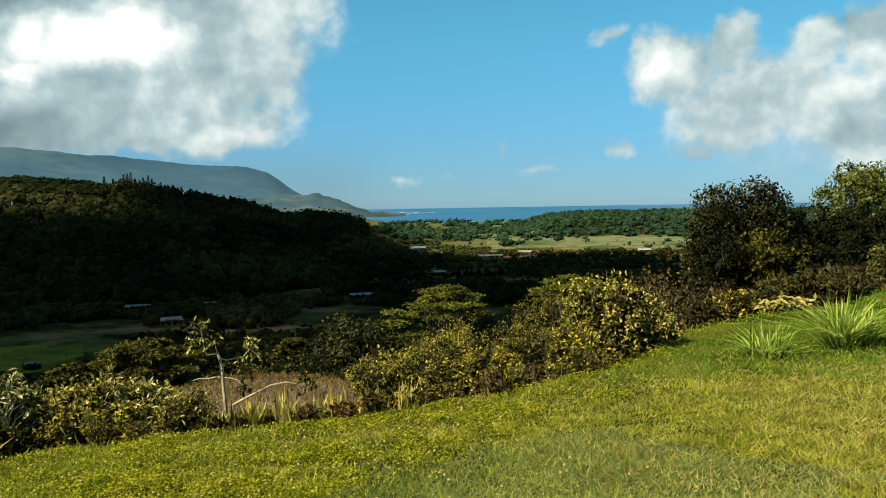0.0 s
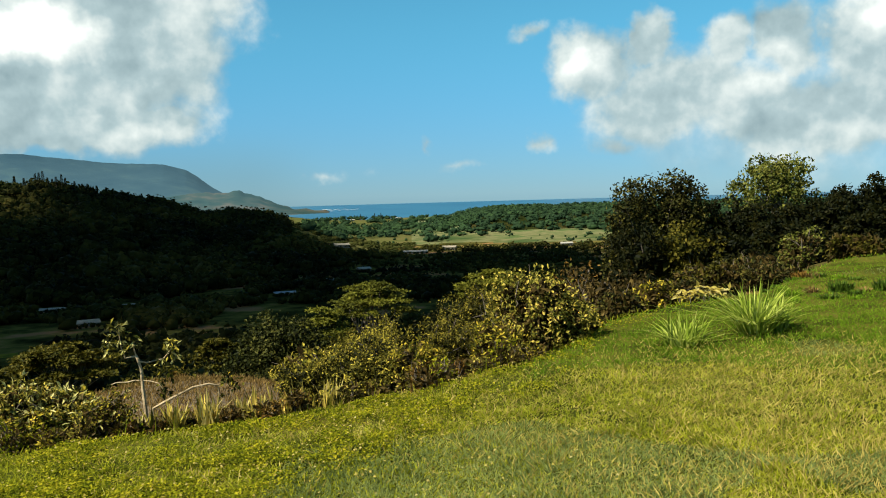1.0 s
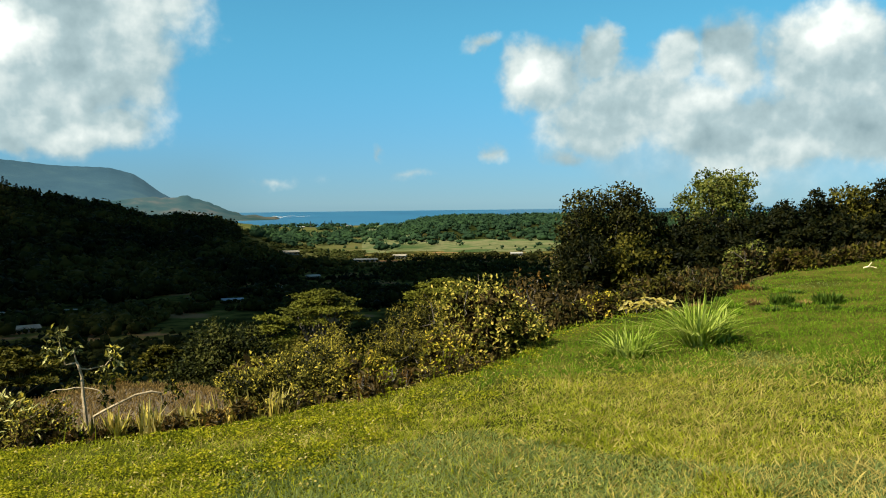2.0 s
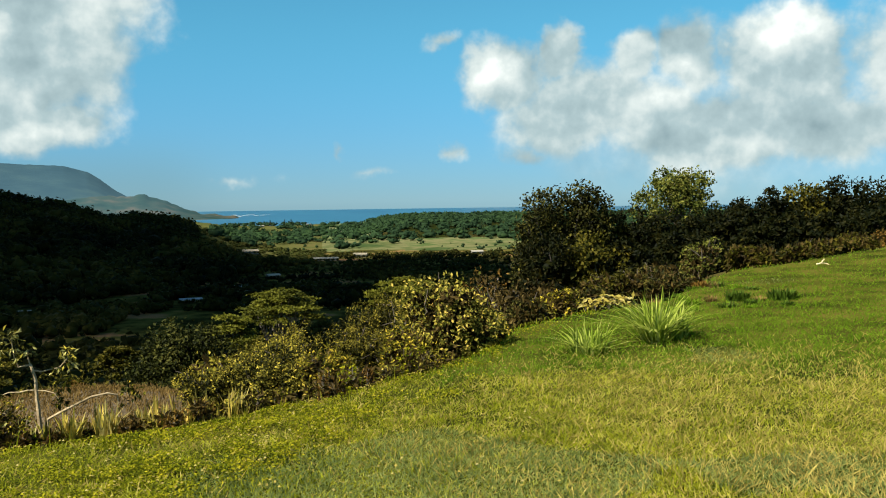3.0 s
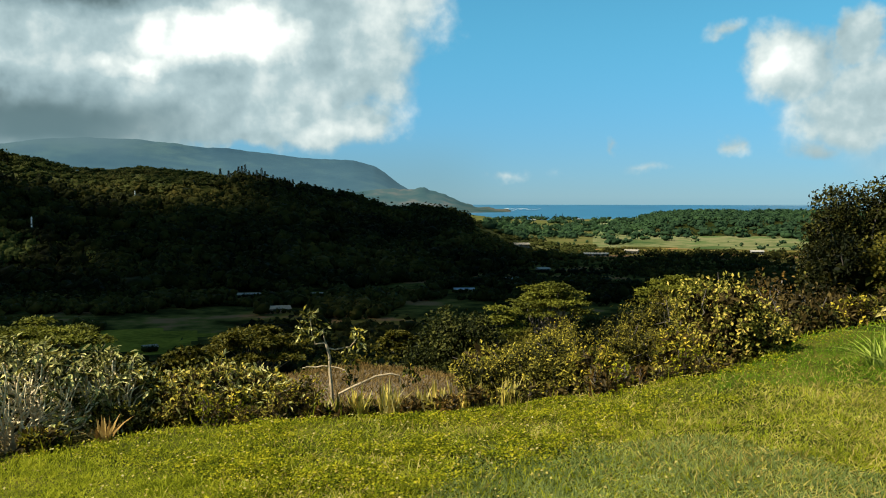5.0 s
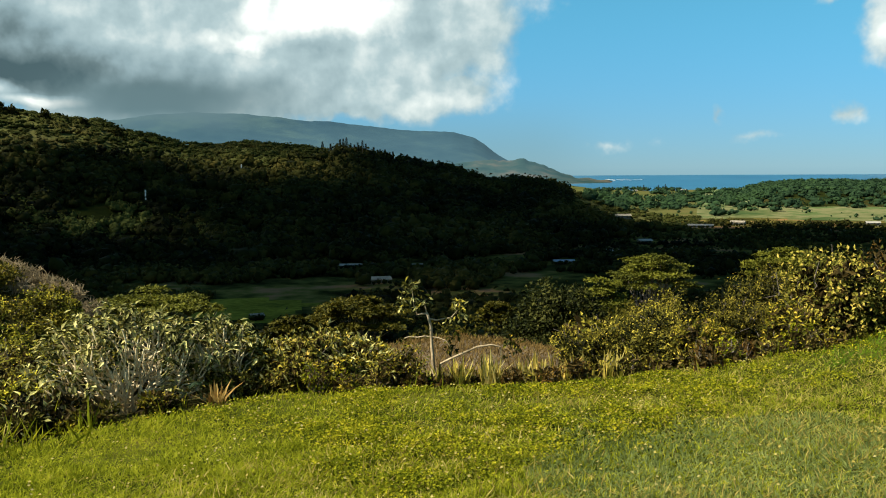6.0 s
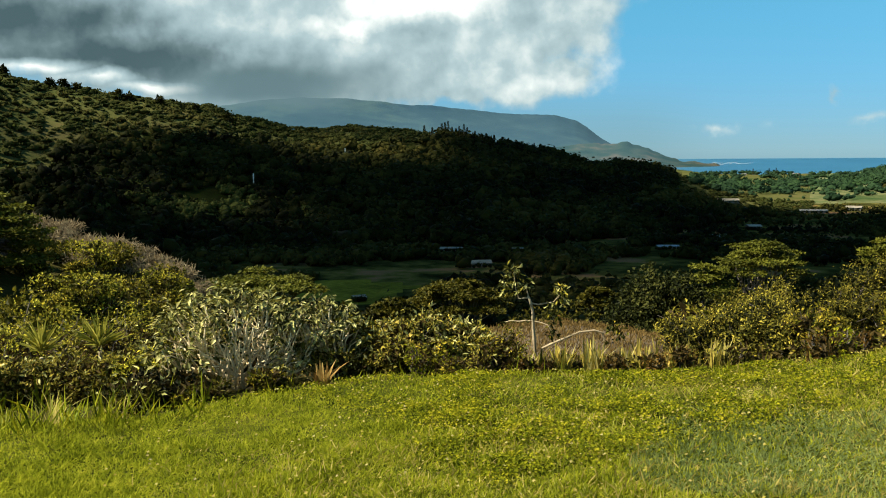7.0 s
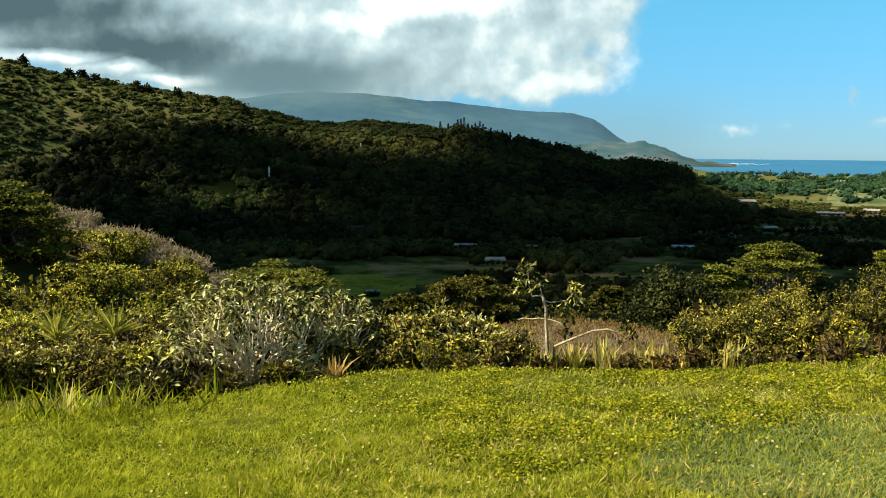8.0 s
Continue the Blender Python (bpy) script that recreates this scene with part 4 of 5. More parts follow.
P3, r3 = scatter(260, (-40, 3), (730, 950), 8, lambda x, y, a, q: fbm(x * 0.02, y * 0.05, 95) > 0.02)
woods("field_trees", P3, 1.5 + 3.0 * r3.random(len(P3)) ** 2, "woods_hazed", "scattered bushes and hedges in the far field", 16, 5)
# these trees are lighter only to show a sunlit patch
P2, r2 = scatter(1100, (26, 43), (405, 500), 6, lambda x, y, a, q: (((a - 35.0) / 6.5) ** 2 + ((q - 446) / 24) ** 2 < 0.7 + 5 * fbm(x * 0.03, y * 0.03, 84)) & (fbm(x * 0.05, y * 0.05, 85) > 0.03))
woods("hill_thicket", P2, 2.5 + 4.0 * r2.random(len(P2)), "light_patch_leaf", "trees in lighter green for a sunlit patch of shaded hillside", 14, 7)
hedge = [rest(h[0] + u * h[2] / h[1] * 57.3, h[1] - h[3] / 2 - 4 - v) for h in HOUSES for u, v in ((-0.5, 0), (-0.3, 1), (-0.12, 0), (0.05, 1), (0.22, 0), (0.4, 1), (0.55, 0))]
woods("garden_hedge", np.array(hedge), 1.7 + 0.7 * rng.random(len(hedge)), "woods", "low dark hedges before the valley houses", 30, 9)
woods("valley_woods", P, 2.2 + 4.5 * rng.random(len(P)) ** 1.5, "woods", "dark trees and hedges on the valley floor", 8, 2)
P, rng = scatter(4600, (-40, 4), (400, 668), 3, lambda x, y, a, q: ((fbm(x * 0.012, y * 0.024, 92) > -0.05) | ((q > 600) & (a < -3.5))) & clear_of_houses(x, y))
woods("valley_woods", P, 1.6 + 3.6 * rng.random(len(P)) ** 2.5, "woods", "dark belt of trees before the fields", 9, 3, lumps=1)
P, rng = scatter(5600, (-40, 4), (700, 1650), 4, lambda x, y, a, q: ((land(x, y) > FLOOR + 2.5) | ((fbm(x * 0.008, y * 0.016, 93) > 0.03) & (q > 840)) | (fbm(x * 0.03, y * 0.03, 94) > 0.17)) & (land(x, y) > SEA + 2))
woods("plateau_woods", P, 6.0 + 7.0 * rng.random(len(P)), "woods_hazed", "green woods on the plateau and the coast", 8, 4, tall=0.62, lumps=1)

# ---- the valley: houses, poles, pines ----
def house(az, r, w, d, h, roof, label, turn):
    x, y, z = rest(az, r)
    root = thing("house", x, y, z - 0.2, label, "house", turn=az + turn)
    t = 0.2
    W = []
    for sx, sy, lx, ly in ((0, -d / 2, w, t), (0, d / 2, w, t), (-w / 2 + t / 2, 0, t, d - t), (w / 2 - t / 2, 0, t, d - t)):
        c = np.array([(sx + a * lx / 2, sy + b * ly / 2, k) for k in (0, h) for a, b in ((-1, -1), (1, -1), (1, 1), (-1, 1))])
        f = [(0, 1, 5), (0, 5, 4), (1, 2, 6), (1, 6, 5), (2, 3, 7), (2, 7, 6), (3, 0, 4), (3, 4, 7), (4, 5, 6), (4, 6, 7)]
        W.append((c, np.array(f)))
    for s in (-1, 1):
        W.append((np.array([(s * w / 2, -d / 2, h), (s * w / 2, d / 2, h), (s * w / 2, 0, h + d * 0.11)]), np.array([(0, 1, 2)])))
    part("wall", joined(W), M["house_wall"], root)
    e, rise, th = 0.5, d * 0.11, 0.12
    prof = [(-d / 2 - e, h - 0.25), (0, h + rise), (d / 2 + e, h - 0.25), (d / 2 + e, h - 0.25 + th), (0, h + rise + th), (-d / 2 - e, h - 0.25 + th)]
    v = np.array([(sx * (w / 2 + e), py, pz) for sx in (-1, 1) for py, pz in prof])
    f = [(i, (i + 1) % 6, (i + 1) % 6 + 6) for i in range(6)] + [(i, (i + 1) % 6 + 6, i + 6) for i in range(6)]
    for o in (0, 6):
        f += [(o, o + 1, o + 4), (o, o + 4, o + 5), (o + 1, o + 2, o + 3), (o + 1, o + 3, o + 4)]
    part("roof", (v, np.array(f)), M[roof], root)
    for k, u in enumerate((-0.32, 0.0, 0.32)):
        hh = (0.4 * h, 0.85 * h) if k != 1 else (0.1, 0.85 * h)
        c = np.array([(u * w + a * 0.6, -d / 2 - t / 2 - 0.03 - b * 0.03, q) for b in (0, 1) for a, q in ((-1, hh[0]), (1, hh[0]), (1, hh[1]), (-1, hh[1]))])
        f = np.array([(4, 5, 6), (4, 6, 7), (0, 1, 5), (0, 5, 4), (1, 2, 6), (1, 6, 5), (2, 3, 7), (2, 7, 6), (3, 0, 4), (3, 4, 7)])
        pane = part("window" if k != 1 else "door", (c, f), M["window_dark"], root)
        for u0, u1, z0, z1 in ((-0.7, 0.7, hh[1], hh[1] + 0.1), (-0.7, -0.6, hh[0], hh[1]), (0.6, 0.7, hh[0], hh[1])):
            q = np.array([(u * w + a, -d / 2 - t / 2 - 0.03 - b * 0.06, z) for b in (0, 1) for a, z in ((u0, z0), (u1, z0), (u1, z1), (u0, z1))])
            part("frame", (q, f), M["house_wall"], pane)
    return root


for row in HOUSES:
    house(*row)
for az, r, w in ((0.9, 1490, 6), (-2.0, 1530, 9), (-5.9, 1560, 8), (-13.2, 1240, 9), (-12.0, 1260, 7), (-14.0, 1250, 7), (-2.8, 1080, 8), (-4.0, 1100, 7)):
    house(az, r, w, 5, 2.6, "roof_white", "small white coastal house far off", RNG.uniform(-15, 15))


def utility_pole(az, r, height):
    x, y, z = rest(az, r)
    root = thing("utility_pole", x, y, z - 0.3, "pale wooden utility pole with a crossarm on the hillside", "pole", turn=az + 70)
    part("pole", tube([(0, 0, 0), (0, 0, height * 0.5), (0, 0, height)], [0.42, 0.36, 0.3], 8), M["pole"], root)
    part("crossarm", tube([(-1.4, 0, height - 1.0), (0, 0.0, height - 1.0), (1.4, 0, height - 1.0)], 0.12, 4), M["pole"], root)


utility_pole(31.2, 478, 10.5)
utility_pole(25.5, 565, 7.5)


def pine(az, r, height, seed):
    rng = np.random.default_rng(seed + 6000)
    x, y, z = rest(az, r)
    root = thing("pine_tree", x, y, z - 0.2, "slender dark pine on the ridge line", "tree", "pines on the ridge")
    part("trunk", tube([(0, 0, 0), (0, 0, height * 0.5), (0, 0, height * 0.97)], [0.28, 0.18, 0.04], 6), M["bark"], root)
    n = 800
    h = rng.random(n)
    a = rng.random(n) * 2 * np.pi
    rad = height * 0.15 * (1 - h) * (0.3 + 0.7 * rng.random(n)) + 0.1
    p = np.stack([np.cos(a) * rad, np.sin(a) * rad, height * (0.12 + 0.86 * h)], -1)
    out = np.stack([np.cos(a), np.sin(a), a * 0 - 0.15], -1)
    part("crown", leaves(p, unit(out + rng.normal(size=p.shape) * 0.3), unit([0, 0, 1] + rng.normal(size=p.shape) * 0.4), 0.45 + 0.4 * rng.random(n), 0.32), M["woods"], root)


for k, az in enumerate((20.5, 20.0, 19.6, 19.4, 19.2, 19.0, 18.75, 18.5, 18.3, 18.0, 17.8, 17.3, 16.9, 16.6, 16.3, 16.1, 15.6, 15.2, 14.7, 14.2, 13.2, 12.7, 11.9, 11.2)):
    pine(az, 748 + RNG.uniform(-10, 6), (8 + 5 * RNG.random()) * (1.1 if 15.8 < az < 19.5 else 0.8), k)
for k, (az, h) in enumerate(((45.0, 5), (42.6, 6), (41.9, 7), (41.2, 5), (38.9, 7), (38.3, 5), (36.6, 6), (34.5, 5), (32.6, 5))):
    tree(az, 625, 4 + RNG.random() * 2.5, (h + 3) * 0.72, "woods", "small tree on the hill's skyline", seed=40 + k, lumps=6, n=260, leaf=1.1, trunk_r=0.25, base=0.3)
for k, (az, r, w) in enumerate(((-0.5, 1490, 5), (-0.9, 1490, 6), (0.4, 1500, 5))):
    pine(az, r, 11 + 4 * RNG.random(), 60 + k)


def foam(az, r, w, d, seed):
    rng = np.random.default_rng(seed)
    x, y = polar(az, r)
    u = np.linspace(0, 2 * np.pi, 28, endpoint=False)
    k = 1 + 0.5 * rng.random(28)
    v = np.stack([x + np.cos(u) * w / 2 * k, y + np.sin(u) * d / 2 * k, 0 * u + SEA + 0.7], -1)
    v = np.concatenate([v, v * [1, 1, 0] + [0, 0, SEA + 0.2], [[x, y, SEA + 0.9]]])
    f = [(i, (i + 1) % 28, 56) for i in range(28)] + [(i, i + 28, (i + 1) % 28 + 28) for i in range(28)] + [(i, (i + 1) % 28 + 28, (i + 1) % 28) for i in range(28)]
    tagged(new("surf", mesh_of("surf", v, np.array(f), [M["foam"]])), "white surf breaking off the headland", "surf", kind="stuff")


for k, (az, r, w, d) in enumerate(((2.6, 3300, 14, 40), (2.35, 3250, 20, 30), (1.95, 3200, 12, 36), (1.55, 3320, 26, 20), (1.2, 3100, 12, 24), (0.8, 3150, 16, 16), (2.2, 2950, 10, 36), (1.7, 3050, 8, 20), (0.5, 3250, 10, 14))):
    foam(az, r, w, d, k)

# ---- the slope below the lawn ----
albizia(-0.1, 110, 9.4, height_to(-0.1, 110, -5.4), 1, pads=36, low=0.80, n=4600, fill=0.10)
albizia(3.0, 92, 6.5, height_to(3.0, 92, -6.9), 2, n=2600)
albizia(-8.2, 108, 9.4, height_to(-8.2, 108, -4.86), 3, pads=28, low=0.84, n=4200)
albizia(9.5, 75, 3.2, height_to(9.5, 75, -8.5), 4, n=1600, mat="leaf_tree", label="low dark-green tree with a flat layered crown")
albizia(31.0, 85, 10.5, height_to(31.0, 85, -7.15), 5, pads=34, low=0.84, n=5200)
albizia(18.4, 80, 8.5, height_to(18.4, 80, -8.05), 6, n=5200, mat="leaf_tree", label="broad dark albizia tree with tiered crown")
albizia(22.6, 74, 5.0, height_to(22.6, 74, -9.2), 7, n=2400, mat="leaf_tree", label="low dark tree with tiered crown on the slope")
albizia(46.6, 40, 4.9, height_to(46.6, 40, -1.9), 8, pads=80, low=0.16, fill=0.75, n=7000, leaf=0.17, mat="leaf_albizia", label="dark layered tree at the top of the spur")
albizia(51.0, 38, 4.9, height_to(51.0, 38, -2.0), 9, pads=70, low=0.2, fill=0.75, n=6000, leaf=0.17, mat="leaf_albizia", label="dark layered tree at the top of the spur")
tree(5.5, 36, 3.1, height_to(5.5, 36, -6.85), "leaf_round_tree", "round dark-green broadleaf tree on the slope", 9, lumps=20, n=17000, leaf=0.15, trunk_r=0.10, base=0.08, clumps=60, loose=0.16, sparse=1.6)
for k, (az, r, w, el, m) in enumerate(((11.5, 60, 5, -9.3, "leaf_tree"), (14.0, 55, 4, -9.6, "leaf_tree"), (25.5, 60, 5, -9.6, "leaf_dark"), (28.3, 62, 5, -9.0, "leaf_tree"),
                                       (1.0, 60, 4, -8.0, "leaf_tree"), (-4.4, 70, 6, -6.9, "leaf_dark"), (-11.5, 80, 6, -4.8, "leaf_dark"), (13.0, 45, 3, -10.4, "leaf_rust"))):
    tree(az, r, w, max(height_to(az, r, el), 1.5), m, "bushy dark-green tree on the slope below the lawn", 70 + k, lumps=9, n=1800, leaf=0.25, trunk_r=0.1)

# the spur: shrubs and dry grass
rng = np.random.default_rng(12)
for k, (az, r, w, h, m) in enumerate(((41.9, 36, 3.5, 1.9, "leaf_spur"), (39.8, 35, 3, 1.6, "leaf_spur"),
                                      (46.0, 25, 2.4, 1.2, "leaf_ochre"), (43.0, 28, 3, 1.6, "leaf_spur"), (40.2, 27, 3, 1.5, "leaf_spur"), (37.8, 31, 2.6, 1.4, "leaf_spur"),
                                      (48.0, 24, 2.6, 1.6, "leaf_spur"), (45.2, 22, 2.4, 1.5, "leaf_ochre"), (42.3, 21, 2.4, 1.4, "leaf_spur"), (39.5, 20, 2.2, 1.4, "leaf_ochre"),
                                      (37.0, 22, 2.2, 1.3, "leaf_spur"), (36.0, 36, 2.4, 1.2, "leaf_spur"))):
    bush(az, r, w, h, 0.12 if r > 26 else 0.09, m, "sunlit yellow-green shrub on the spur", n=1500, seed=100 + k, slim=0.6, inner="leaf_tree")
for k in range(150):
    az, r = rng.uniform(35.5, 53), rng.uniform(14, 48)
    w = rng.uniform(1.6, 3.0) * (0.6 if az > 42.0 and r > 26 else 1.0)
    bush(az, r, w, w * rng.uniform(0.35, 0.75), 0.11, ("leaf_spur", "leaf_olive", "leaf_spur", "leaf_tree", "leaf_ochre", "leaf_spur", "leaf_olive")[k % 7], "low sunlit shrub covering the spur", n=620, lumps=6, seed=300 + k, slim=0.6, stems=5, inner="leaf_tree")
for k in range(60):
    az, r = rng.uniform(-13, 34), rng.uniform(13, 58)
    if 4 < az < 17 and r < 36:
        continue
    h = min(2.4, height_to(az, r, -10.2 if az > 4 else -9.6 + az * 0.12))
    if h > 0.4:
        bush(az, r, h * rng.uniform(1.1, 1.7), h, 0.10 + 0.0022 * r, ("leaf_olive", "leaf_dark", "leaf_ochre", "leaf_tree")[k % 4], "scrubby shrub on the slope below the lawn", n=430, lumps=6, seed=400 + k, slim=0.55, stems=5)
for k in range(26):
    az = 34.6 + 9.5 * (k / 26) + rng.normal() * 0.2
    bush(az, 49 + rng.normal() * 2, 1.6 + rng.random(), 0.5 + 0.35 * rng.random(), 0.22, "leaf_grey_twig", "dry grey brush along the crest of the spur", n=260, lumps=4, seed=140 + k, slim=0.12, stems=4, name="dry_brush", inner="leaf_grey_twig")

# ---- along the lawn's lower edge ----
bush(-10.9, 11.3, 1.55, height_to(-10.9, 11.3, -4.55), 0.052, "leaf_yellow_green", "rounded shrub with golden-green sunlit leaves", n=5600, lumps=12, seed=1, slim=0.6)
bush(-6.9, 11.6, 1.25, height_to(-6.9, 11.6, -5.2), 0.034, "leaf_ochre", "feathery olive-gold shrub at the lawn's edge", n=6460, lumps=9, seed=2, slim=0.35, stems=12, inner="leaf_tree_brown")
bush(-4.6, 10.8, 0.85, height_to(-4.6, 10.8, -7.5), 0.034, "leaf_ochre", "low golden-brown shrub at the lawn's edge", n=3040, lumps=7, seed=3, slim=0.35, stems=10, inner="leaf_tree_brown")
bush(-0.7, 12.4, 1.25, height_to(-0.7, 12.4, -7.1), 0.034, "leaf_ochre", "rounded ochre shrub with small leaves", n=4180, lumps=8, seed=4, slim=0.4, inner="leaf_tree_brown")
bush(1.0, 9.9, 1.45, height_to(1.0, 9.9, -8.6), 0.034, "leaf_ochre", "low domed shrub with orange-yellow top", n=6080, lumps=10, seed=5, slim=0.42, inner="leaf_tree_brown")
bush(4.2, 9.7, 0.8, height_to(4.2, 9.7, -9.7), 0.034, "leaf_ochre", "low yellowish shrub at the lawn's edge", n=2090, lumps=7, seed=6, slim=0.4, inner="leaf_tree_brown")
bush(-2.6, 9.9, 0.85, height_to(-2.6, 9.9, -9.0), 0.05, "leaf_olive", "small olive shrub at the lawn's edge", n=1900, lumps=7, seed=7, slim=0.4)
bush(-8.2, 10.4, 0.75, height_to(-8.2, 10.4, -7.7), 0.055, "leaf_olive", "small olive shrub at the lawn's edge", n=1100, lumps=6, seed=8, slim=0.4)
bush(-13.0, 12.6, 0.9, height_to(-13.0, 12.6, -6.6), 0.075, "leaf_olive", "olive shrub behind the lawn's edge", n=1300, lumps=7, seed=9)
for k, (az, r, w, el, m, s) in enumerate(((24.4, 9.3, 0.85, -9.9, "leaf_olive", 0.09), (21.5, 9.2, 0.8, -9.6, "leaf_yellow_green", 0.11), (18.6, 9.3, 0.7, -10.2, "leaf_yellow_green", 0.10), (16.2, 9.0, 0.6, -10.9, "leaf_olive", 0.08), (22.8, 8.9, 0.6, -11.0, "leaf_ochre", 0.10), (19.6, 8.8, 0.55, -11.2, "leaf_olive", 0.09), (26.3, 8.9, 0.6, -11.4, "leaf_ochre", 0.07))):
    bush(az, r, w * 1.2, height_to(az, r, el), s * 0.44, m, "leafy dark shrub with pale leaf tips at the lawn's edge", n=1700, seed=20 + k, lumps=6, slim=0.45, ragged=0.6, tips=120)
for k, (az, r, w, el, m) in enumerate(((38.8, 9.3, 0.9, -11.2, "leaf_spur"), (41.5, 9.2, 0.9, -11.4, "leaf_ochre"), (44.3, 9.4, 0.9, -11.2, "leaf_yellow_green"), (47.2, 9.4, 1.0, -10.6, "leaf_yellow_green"), (50, 9.6, 1.0, -10.8, "leaf_yellow_green"),
                                       (36.8, 8.1, 0.7, -12.6, "leaf_dark"), (38.4, 7.9, 0.6, -13.2, "leaf_tree"), (39.8, 11.5, 1.2, -9.6, "leaf_ochre"), (44.0, 12.5, 1.5, -9.2, "leaf_spur"), (47.5, 13, 1.5, -8.6, "leaf_spur"), (37.3, 13, 1.3, -8.9, "leaf_spur"))):
    bush(az, r, w, height_to(az, r, el), 0.045, m, "tangled brown-green shrub bordering the lawn", n=2600, seed=40 + k, lumps=7, slim=0.45, ragged=0.5, tips=90)


def pale_bush(az, r, width, height, seed, sticks):
    """A shrub with a fan of bare whitish branches and rosettes of pale drooping leaves on its dome."""
    rng = np.random.default_rng(seed)
    x, y, z = rest(az, r)
    root = thing("pale_shrub", x, y, z - 0.05, "pale shrub with bare whitish branches and drooping grey-green leaves", "shrub", turn=az)
    rx = width / 2
    tubes, tips, low_tips = [], [], []
    for k in range(sticks):
        a, q = 2.4 * k + 0.5 * rng.random(), ((k + 0.5) / sticks) ** 0.5
        tip = np.array([math.cos(a) * rx * q, math.sin(a) * rx * q * 0.75, height * (0.30 + 0.66 * math.sqrt(max(1 - q * q * 0.93, 0))) * (0.90 + 0.10 * rng.random())])
        foot = np.array([rng.normal() * 0.16 * rx, rng.normal() * 0.10 * rx, 0.0])
        line = bent(foot, tip, rng, 0.10, 6)
        line[1:-1, 2] -= height * 0.07 * q
        tubes.append(tube(line, np.linspace(0.010, 0.006, 6), 5))
        tips.append(tip)
        for j in (2, 3, 4):
            t2 = line[j] + unit(unit(tip - foot) + rng.normal(size=3) * [0.55, 0.4, 0.35]) * height * (0.42 - 0.07 * j)
            tubes.append(tube(bent(line[j], t2, rng, 0.12, 4), np.linspace(0.008, 0.005, 4), 4))
            tips.append(t2)
    for k in range(sticks // 2):
        u = -0.95 + 1.9 * (k + rng.random()) / (sticks // 2)
        foot = np.array([0.42 * u * rx + rng.normal() * 0.07, -0.25 * rx, 0.10 * height])
        tip = np.array([u * rx * 0.85, -rx * (0.55 - 0.2 * u * u) * 0.9, height * rng.uniform(0.48, 0.88) * (1 - 0.35 * u * u)])
        line = bent(foot, tip, rng, 0.10, 6)
        line[1:-1, 1] -= 0.05 * rx
        tubes.append(tube(line, np.linspace(0.011, 0.006, 6), 5))
        for j in (2, 3):
            t2 = line[j] + unit(unit(tip - foot) + rng.normal(size=3) * [0.6, 0.3, 0.4]) * height * 0.25
            tubes.append(tube(bent(line[j], t2, rng, 0.1, 4), np.linspace(0.007, 0.004, 4), 4))
            low_tips.append(t2)
    part("branchwork", joined(tubes), M["pale_bark"], root)
    tips = np.array(tips)
    q = np.hypot(tips[:, 0], tips[:, 1] / 0.75) / rx
    dome = 0.30 + 0.66 * np.sqrt(np.maximum(1 - q * q * 0.93, 0))
    # the side towards the camera stands half open: leaves keep to the top, the flanks and the back
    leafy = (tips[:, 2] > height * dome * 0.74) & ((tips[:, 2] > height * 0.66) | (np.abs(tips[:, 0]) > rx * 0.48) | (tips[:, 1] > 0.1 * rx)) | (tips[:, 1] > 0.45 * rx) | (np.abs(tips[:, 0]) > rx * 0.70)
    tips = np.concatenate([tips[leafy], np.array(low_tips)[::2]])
    # the dark leaf_tree leaves stand in for shaded gaps among the pale ones
    for mat, each, spread in (("leaf_pale", 14, 0.035), ("leaf_tree", 6, 0.05)):
        c = np.repeat(tips, each, 0)
        n = len(c)
        p = c + rng.normal(size=(n, 3)) * spread
        turn_ = rng.random(n) * 2 * np.pi
        axis = unit(np.stack([np.cos(turn_), np.sin(turn_), rng.uniform(-1.1, 0.25, n)], -1))
        normal = unit(np.stack([np.cos(turn_) * 0.5, np.sin(turn_) * 0.5, 0 * turn_ + 1], -1) + rng.normal(size=(n, 3)) * 0.25)
        size = 0.092 * (0.6 + 0.6 * rng.random(n))
        part("foliage", leaves(p, axis, normal, size, size * 0.40), M[mat], root)


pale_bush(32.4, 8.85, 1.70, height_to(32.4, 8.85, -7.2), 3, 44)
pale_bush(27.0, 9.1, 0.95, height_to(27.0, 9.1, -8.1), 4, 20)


for k, (az, w) in enumerate(((34.6, 0.6), (30.4, 0.4), (36.4, 0.6))):
    bush(az, 8.0, w, 0.22, 0.05, "leaf_olive" if k else "leaf_tree", "low green weeds at the foot of the pale shrub", n=800, lumps=6, seed=60 + k, name="edge_weed", ragged=0.6, slim=0.45)


def yucca(az, r, height, seed):
    rng = np.random.default_rng(seed)
    x, y, z = rest(az, r)
    root = thing("yucca", x, y, z - 0.05, "spiky rosette plant with long yellow-green sword-shaped leaves", "plant")
    n = 44
    a, t = rng.random(n) * 2 * np.pi, 0.10 + 1.15 * rng.random(n) ** 1.2
    axis = np.stack([np.cos(a) * np.sin(t), np.sin(a) * np.sin(t), np.cos(t)], -1)
    crown = np.array([0, 0, height - 0.40])
    part("stem", tube([(0, 0, 0), crown * 0.5, crown * 0.9], [0.03, 0.026, 0.02], 7), M["tan_bark"], root)
    side = unit(np.cross(axis, [0, 0, 1.0]))
    long = 0.30 + 0.14 * rng.random(n)
    part("foliage", leaves(np.repeat(crown[None], n, 0) - axis * 0.02, axis, np.cross(side, axis), long, 0.026), M["leaf_yucca"], root)


yucca(43.5, 10.8, height_to(43.5, 10.8, -8.8), 5)
yucca(40.3, 10.6, height_to(40.3, 10.6, -8.7), 6)


